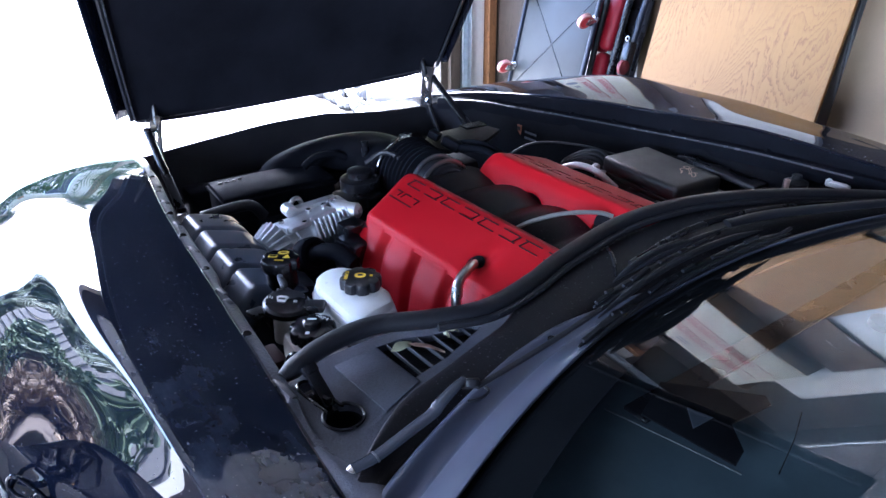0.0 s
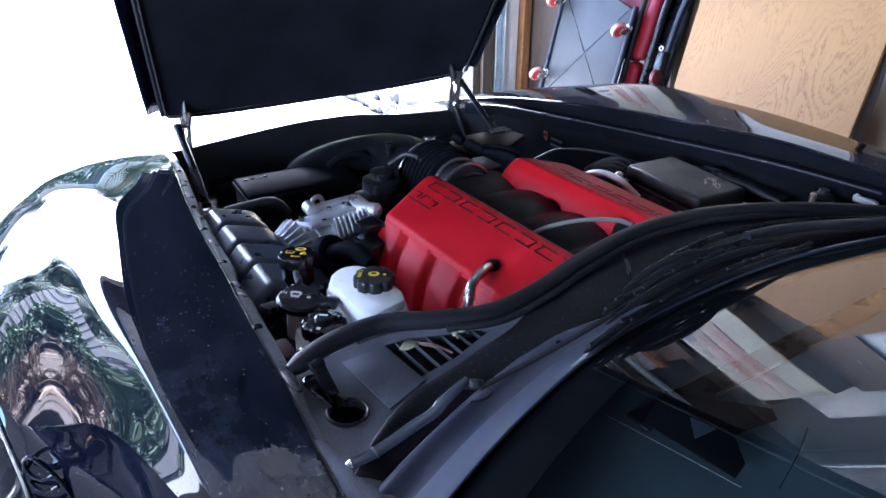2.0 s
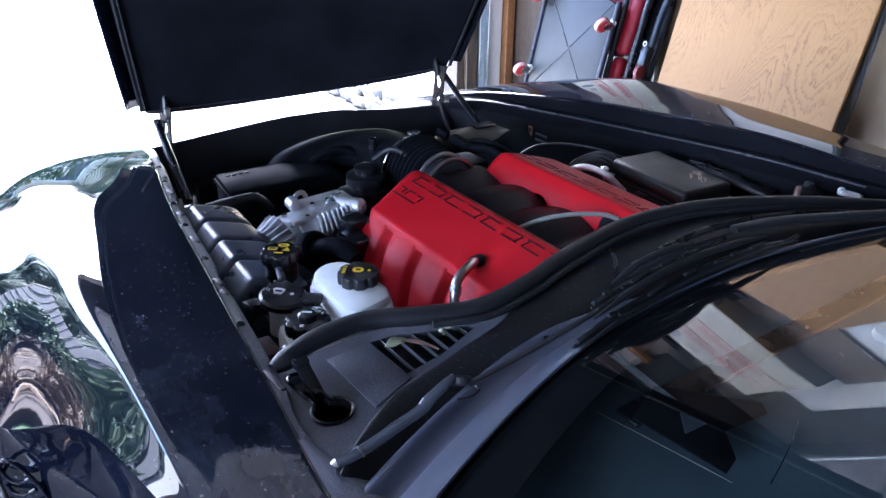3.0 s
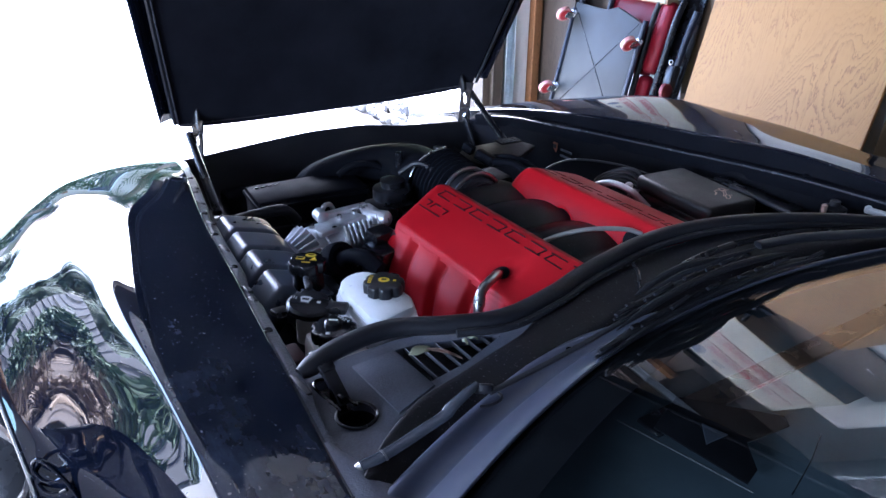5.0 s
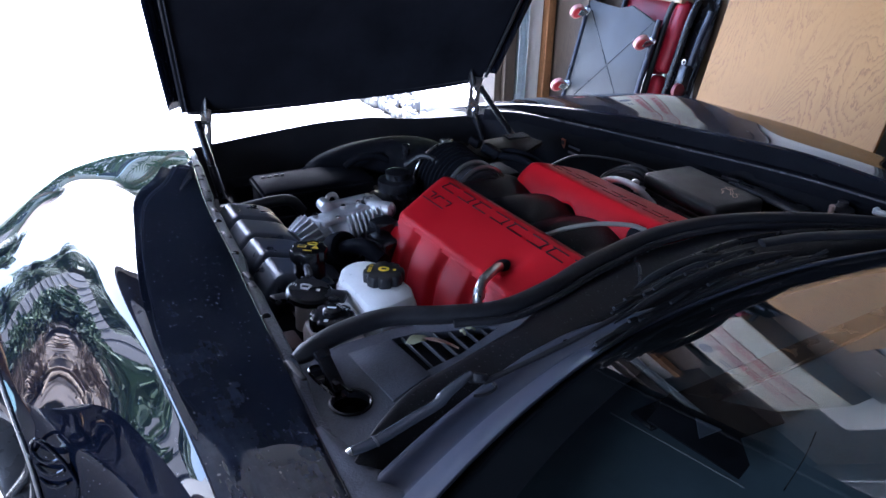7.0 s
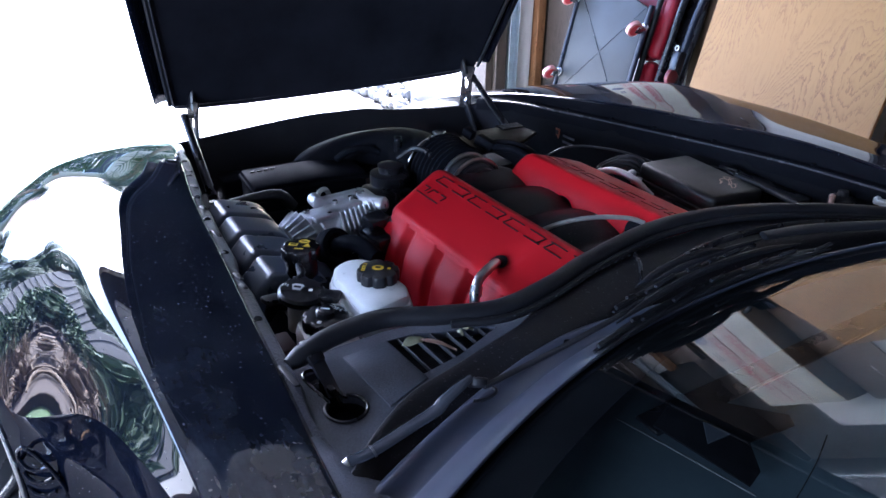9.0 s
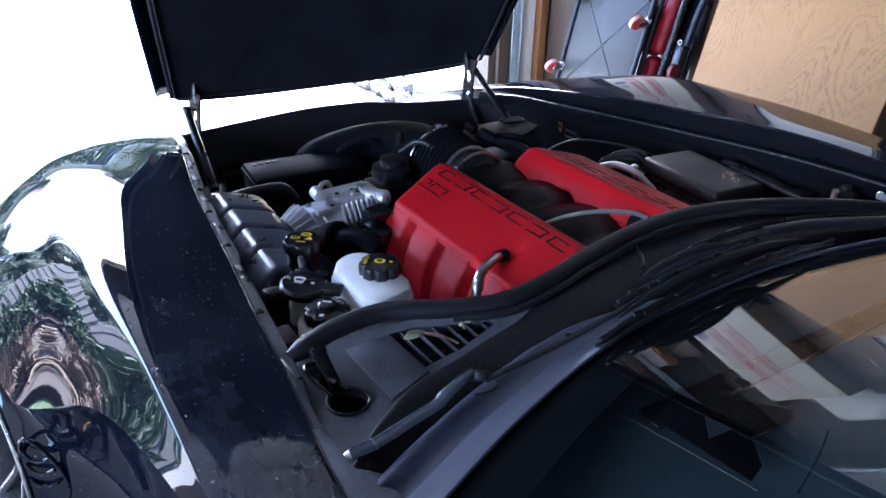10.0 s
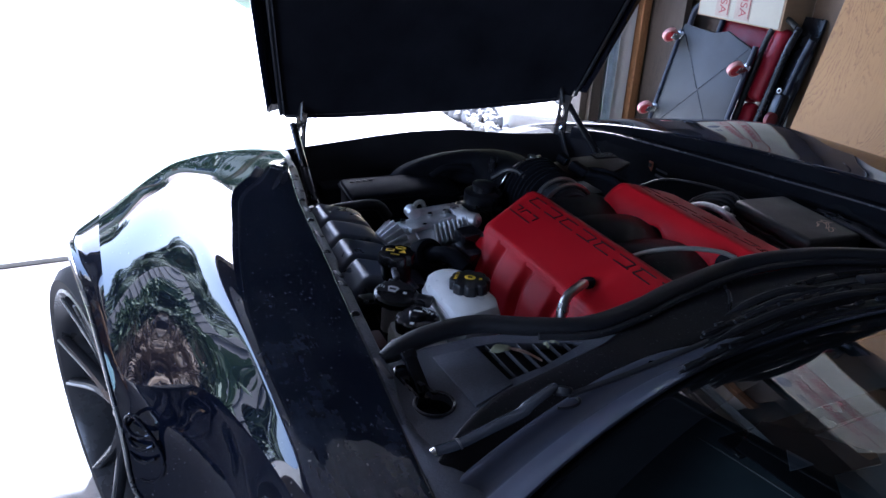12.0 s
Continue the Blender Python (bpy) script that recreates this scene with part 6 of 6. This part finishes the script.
def right_side():
    lab = part("warning_label", box_bm(0.004, 0.018, 0.030, 0.001, 1, pose(0.528, 0.190, 0.676)), ORANGE, car, "small orange label on the inner fender")
    part("print_bar", box_bm(0.002, 0.012, 0.012, 0, 1, pose(0.5252, 0.190, 0.680)), INK, lab)
    for k in range(2):
        part("label_bar", box_bm(0.002, 0.050, 0.006, 0, 1, pose(0.528, 0.140, 0.676 - 0.018 * k)), DUSTY, lab)
    br = part("shock_bracket", prism([(0.0, 0.0), (0.16, 0.0), (0.13, 0.035), (0.02, 0.03)], 0.03, pose(0.535, -0.335, 0.715, 60, 0, -82), 0.005), DUCT, car, "black pressed bracket")
    part("bracket_tab", box_bm(0.03, 0.05, 0.045, 0.006, 2, pose(0.552, -0.40, 0.735, 0, 20, 10)), SATIN, br)
    part("cover_flap", prism([(-0.05, -0.10), (0.05, -0.08), (0.04, 0.10), (-0.04, 0.09)], 0.012, pose(0.565, -0.50, 0.735, 4, 14, 4), 0.004), SATIN, car, "black plastic flap near the cowl corner")
    part("vacuum_valve", merge(lathe([(0.024, -0.02), (0.026, 0.0), (0.026, 0.018), (0.012, 0.024), (0.010, 0.034)], 20, pose(0.581, -0.662, 0.752)), box_bm(0.06, 0.03, 0.02, 0.004, 1, pose(0.566, -0.657, 0.735))), PLASTIC, car, "black round valve")
    part("pale_cap", lathe([(0.005, -0.012), (0.006, 0.008), (0.003, 0.010)], 12, pose(0.533, -0.668, 0.780)), DEAD_LEAF, car, "small cream plug")
    wc = part("white_connector", merge(box_bm(0.030, 0.050, 0.020, 0.004, 2, pose(0.617, -0.735, 0.776, 0, 0, 10) @ Matrix.Diagonal((0.55, 0.7, 0.55, 1))), box_bm(0.014, 0.012, 0.016, 0.003, 1, pose(0.616, -0.715, 0.777))), WHITE_PLASTIC, car, "white plastic connector")
    part("connector_tab", box_bm(0.014, 0.008, 0.009, 0.002, 1, pose(0.616, -0.756, 0.777)), WHITE_PLASTIC, wc)


right_side()


# ---- front wheels ----
def wheel(side, steer):
    m = pose(side * 0.922, -0.005, 0.337, 0, 0, steer) @ pose(0, 0, 0, 0, 90 * side, 0)      # local z points outwards
    w = thing("wheel", "gunmetal alloy wheel with a low-profile tyre", "wheel")
    w.parent = car
    del w["category"]
    w.matrix_basis = m
    part("tyre", lathe([(0.284, -0.125), (0.308, -0.128), (0.328, -0.112), (0.335, -0.080), (0.336, 0.080), (0.328, 0.112), (0.308, 0.128), (0.286, 0.122), (0.278, 0.10), (0.278, -0.10)], 72), TYRE, w)
    rim = [(0.274, -0.11), (0.284, -0.115), (0.286, -0.105), (0.268, -0.08), (0.258, 0.0), (0.264, 0.09), (0.279, 0.112), (0.288, 0.118), (0.288, 0.124), (0.281, 0.126), (0.270, 0.108), (0.252, 0.05), (0.248, -0.05), (0.264, -0.10)]
    part("rim", lathe(rim, 72), RIM, w)
    hub = [(0.060, 0.02), (0.064, 0.06), (0.052, 0.075), (0.030, 0.078), (0.028, 0.07)]
    part("hub", lathe(hub, 32), RIM, w)
    for k in range(5):
        a = 2 * math.pi * k / 5 + 0.3
        for d in (-0.17, 0.17):
            p0 = (0.045 * math.cos(a), 0.045 * math.sin(a), 0.066)
            p1 = (0.15 * math.cos(a + d * 0.8), 0.15 * math.sin(a + d * 0.8), 0.082)
            p2 = (0.270 * math.cos(a + d * 1.35), 0.270 * math.sin(a + d * 1.35), 0.112)
            spoke = part("spoke", tube([p0, p1, p2], 0.013, 16, 8, [0.016, 0.012, 0.009], flat=1.3), RIM, w)
            # pale strip along the spoke draws its highlight as colour
            part("spoke_edge", tube([(x, y, z + 0.013) for x, y, z in (p0, p1, p2)], 0.0032, 16, 6), GREYLINE, spoke, "light spoke edge, its highlight put into the colour")
        part("lug_nut", lathe([(0.009, 0.06), (0.009, 0.082), (0.004, 0.084)], 6, pose(0.048 * math.cos(a + 0.6), 0.048 * math.sin(a + 0.6), 0)), STEEL, w)
    part("brake_disc", lathe([(0.17, -0.012), (0.178, -0.010), (0.178, 0.010), (0.17, 0.012)], 48), STEEL, w)
    part("brake_caliper", box_bm(0.09, 0.19, 0.08, 0.02, 3, pose(-0.15, 0.0, 0.01)), SATIN, w)
    secs = []
    for a in np.linspace(-0.25, math.pi + 0.25, 20):
        c, s = math.cos(a), math.sin(a)
        secs.append([(side * 0.66, 0.03 + 0.372 * c, 0.335 + 0.372 * s), (side * 0.85, 0.03 + 0.374 * c, 0.335 + 0.374 * s), (side * (0.985 if a < 2.2 else 0.985 - 0.15 * min(1, (a - 2.2) / 0.7)), 0.03 + 0.374 * c, 0.335 + 0.374 * s)])
    v, f = sheet(secs, 40, 8)
    mesh_ob("wheel_liner", v, f, PLASTIC, car, "black plastic wheel arch liner")
    return w


wheel(-1, 15)
wheel(1, 15)


# ---- things against the wall ----
def leaning_pose(x0, y, z, k=0.25):
    """Local x along the wall, local y up the slope, local z out towards the car."""
    up = Vector((k, 0, 1)).normalized()
    along = Vector((0, -1, 0))
    out = along.cross(up)
    m = Matrix((along, up, out)).transposed().to_4x4()
    return Matrix.Translation((x0 + k * z, y, z)) @ m


def plywood():
    ob = part("plywood_sheet", box_bm(0.018, 0.845, 1.40, 0.002, 1), PLY, smooth=False)
    ob.matrix_basis = leaning_pose(1.672, 0.372, 0.680) @ pose(0, 0, -0.009, 0, 0, 0) @ Matrix(((0, -1, 0, 0), (0, 0, 1, 0), (-1, 0, 0, 0), (0, 0, 0, 1)))
    return tagged(ob, "bare plywood sheet with wavy grain leaning on the cabinet", "plywood")


plywood()


def brown_panel():
    ob = part("fibre_panel", box_bm(0.5, 1.25, 0.012, 0.002, 1), CARD, smooth=False)
    ob.matrix_basis = leaning_pose(1.81, -0.30, 0.61, 0.19)
    return tagged(ob, "brown fibreboard panel leaning on the wall", "panel")


brown_panel()


def caster(at_m, parent):
    c = part("caster_fork", merge(box_bm(0.034, 0.040, 0.004, 0.001, 1), box_bm(0.003, 0.030, 0.045, 0.001, 1, pose(0.013, 0.006, 0.022)), box_bm(0.003, 0.030, 0.045, 0.001, 1, pose(-0.013, 0.006, 0.022)),
                                  lathe([(0.015, 0.0), (0.015, 0.010), (0.008, 0.012)], 16)), STEEL, parent, "steel caster fork")
    c.matrix_basis = at_m
    wh = part("caster_wheel", lathe([(0.026, -0.010), (0.032, -0.009), (0.033, 0.0), (0.032, 0.009), (0.026, 0.010)], 28, pose(0, 0.012, 0.046, 0, 90, 0)), CASTER_PINK, c, "pink plastic tread")
    part("caster_hub", lathe([(0.024, -0.0115), (0.024, 0.0115), (0.010, 0.013)], 24, pose(0, 0.012, 0.046, 0, 90, 0)), WHEEL_RED, c, "red hub")
    return c


def dolly():
    d = thing("creeper_seat_base", "grey wheeled creeper board standing on edge, red casters outwards", "creeper")
    d.matrix_basis = leaning_pose(1.60, 1.335, 0.59)
    w, h = 0.50, 0.56
    part("board", prism([(-w / 2, -h / 2), (w / 2, -h / 2), (w / 2, h / 2 - 0.05), (w * 0.10, h / 2 + 0.01), (-w * 0.05, h / 2 - 0.012), (-w / 2, h / 2)], 0.022, pose(0, 0, -0.022), 0.004), DOLLY_GREY, d, "grey board with a cross of creases")
    L = math.hypot(w, h)
    a = math.degrees(math.atan2(h, w))
    for s in (-1, 1):
        part("cross_crease", box_bm(L * 0.86, 0.004, 0.003, 0.001, 1, pose(0, -0.01, 0.001, 0, 0, s * a)), SATIN, d)
        part("side_rail", tube([(s * w / 2, -h / 2, 0.0), (s * w / 2, 0, 0.0), (s * w / 2, h / 2 - 0.03, 0.0)], 0.013, 8, 10), NAVY, d)
    for x, y in ((-0.245, -0.16), (-0.250, 0.22), (0.245, 0.145), (0.245, -0.24)):
        caster(pose(x, y, 0.004, 0, 0, 150) @ Matrix.Diagonal((1.18, 1.18, 1.18, 1)), d)
    return d


dolly()


def creeper():
    c = thing("red_creeper", "red padded mechanic's creeper with black steel frame", "creeper")
    c.matrix_basis = leaning_pose(1.70, 1.325, 0.60)
    part("pad", box_bm(0.36, 0.40, 0.055, 0.022, 3, pose(0.06, 0.17, -0.03)), CREEPER_RED, c, "shiny red vinyl pad")
    part("side_cushion", box_bm(0.085, 0.34, 0.075, 0.032, 4, pose(0.275, 0.155, 0.0, 0, 0, -3)), CREEPER_RED, c, "rounded red vinyl cushion")
    part("side_cushion", box_bm(0.080, 0.40, 0.070, 0.032, 4, pose(0.268, -0.225, 0.0, 0, 0, 2)), CREEPER_RED, c, "rounded red vinyl cushion")
    # added black plate: shadow behind the cushions plus some of the black frame
    part("shadow_plate", box_bm(0.15, 0.92, 0.012, 0.004, 1, pose(0.335, -0.06, -0.075)), SATIN, c, "black plate for the shadow and dark frame behind the cushions")
    part("frame_tube", tube([(0.225, -0.55, 0.03), (0.225, -0.2, 0.035), (0.228, 0.15, 0.04), (0.240, 0.30, 0.04), (0.285, 0.36, 0.035), (0.335, 0.34, 0.01)], 0.014, 50, 10), DOLLY_GREY, c)
    part("frame_tube", tube([(0.335, -0.55, 0.02), (0.340, -0.1, 0.02), (0.345, 0.20, 0.02), (0.345, 0.34, 0.0)], 0.017, 24, 10), SATIN, c)
    part("frame_tube", tube([(0.40, -0.5, -0.02), (0.40, 0.1, -0.02), (0.42, 0.30, -0.02)], 0.017, 24, 10), NAVY, c)
    part("frame_clamp", merge(box_bm(0.05, 0.16, 0.05, 0.01, 2, pose(0.40, -0.03, 0.0)), box_bm(0.06, 0.05, 0.06, 0.012, 2, pose(0.425, -0.14, 0.0))), SATIN, c)
    part("ring", tube([(0.40 + 0.010 * math.cos(a), 0.06 + 0.010 * math.sin(a), 0.03) for a in np.linspace(0, 2 * math.pi, 13)], 0.003, 24, 6), WHITE, c)
    part("caster_wheel", lathe([(0.028, -0.011), (0.034, -0.009), (0.034, 0.009), (0.028, 0.011)], 24, pose(0.425, -0.07, 0.04, 0, 90, 0)), surface("dark_red_wheel", (0.16, 0.02, 0.025), 0.5), c)
    part("frame_tube", tube([(-0.32, 0.22, 0.0), (-0.30, 0.33, 0.02), (-0.22, 0.40, 0.02)], 0.016, 16, 10), NAVY, c)
    part("frame_tube", tube([(-0.10, 0.18, 0.01), (-0.10, 0.40, 0.01)], 0.014, 8, 10), NAVY, c)
    return c


creeper()


def carton():
    b = thing("cardboard_box", "tall cardboard box with pale label and red print", "box", (1.985, 1.300, 1.347))
    lx, ly, lz = 0.22, 0.54, 0.88
    part("carton_body", box_bm(lx, ly, lz, 0.004, 2), CARD, b)
    part("label_panel", box_bm(0.003, ly - 0.02, lz - 0.012, 0.001, 1, pose(-lx / 2 - 0.002, 0, 0)), PAPER, b, "pale printed label")
    pink = surface("pink_print", (0.33, 0.265, 0.215), 0.7, vary=0.2, scale=30)
    face = -lx / 2 - 0.0045
    for y, h in ((0.100, 0.060), (-0.030, 0.066)):
        band = part("print_band", box_bm(0.002, h + 0.03, lz - 0.03, 0, 1, pose(face, y, 0)), pink, b)
        part("print_border", box_bm(0.002, 0.004, lz - 0.05, 0, 1, pose(face - 0.002, y - h / 2 - 0.008, 0)), REDPRINT, band)
        words("USA", 0.062, REDPRINT, band, Matrix.Translation((face - 0.0014, y, -0.355)) @ Matrix(((0, 0, -1, 0), (0, -1, 0, 0), (-1, 0, 0, 0), (0, 0, 0, 1))))
        for k in range(17):
            wide = 0.017 + 0.006 * ((k * 7) % 3)
            z = -0.230 + 0.031 * k
            part("print_bar", merge(box_bm(0.0018, h * 0.72, 0.0090, 0, 1, pose(face - 0.0019, y, z - wide / 2)), box_bm(0.0018, h * 0.72, 0.0090, 0, 1, pose(face - 0.0019, y, z + wide / 2 - 0.004)),
                                    box_bm(0.0018, h * 0.20, wide * 0.8, 0, 1, pose(face - 0.0019, y + h * 0.25 * ((k % 3) - 1), z))), REDPRINT, band)
    part("print_stamp", lathe([(0.045, 0), (0.045, 0.002)], 24, pose(-lx / 2 - 0.004, 0.195, -0.245, 0, -90, 0)), DUSTY, b)
    for z in (-0.12, -0.09):
        part("print_bar", box_bm(0.002, 0.012, 0.09, 0, 1, pose(-lx / 2 - 0.0045, 0.20 + (z + 0.1) * 0.8, -0.08)), DUSTY, b)
    part("tape_edge", box_bm(0.004, ly - 0.05, 0.04, 0.001, 1, pose(-lx / 2 - 0.005, 0.01, lz / 2 - 0.022)), PAPER, b)
    part("top_flap", box_bm(lx - 0.01, 0.004, 0.08, 0.001, 1, pose(0, ly / 2 - 0.01, lz / 2 + 0.03, 25)), CARD, b)
    return b


carton()


def dark_board():
    ob = part("hardboard_sheet", box_bm(0.012, 0.34, 1.84, 0.003, 1), surface("brown_hardboard", (0.13, 0.085, 0.05), 0.6, vary=0.25, scale=4), smooth=False)
    ob.location = (2.035, 0.84, 0.92)
    return tagged(ob, "dark brown hardboard strip standing by the wall", "board")


dark_board()


def cabinet():
    c = thing("wall_cabinet", "white double-door cabinet on the side wall with wire pulls", "cabinet", (2.095, 0.74, 0.0))
    part("carcass", box_bm(0.045, 1.46, 1.80, 0.003, 1, pose(0.0, 0, 1.2)), CABINET_WHITE, c)
    for s in (-1, 1):
        d = part("cabinet_door", box_bm(0.016, 0.715, 1.76, 0.003, 1, pose(-0.032, s * 0.365, 1.2)), CABINET_WHITE, c)
        part("handle", tube([(-0.042, s * 0.055, 1.52), (-0.068, s * 0.062, 1.55), (-0.068, s * 0.062, 1.65), (-0.042, s * 0.055, 1.68)], 0.005, 20, 8), STEEL, d, "chrome wire pull")
    return c


cabinet()
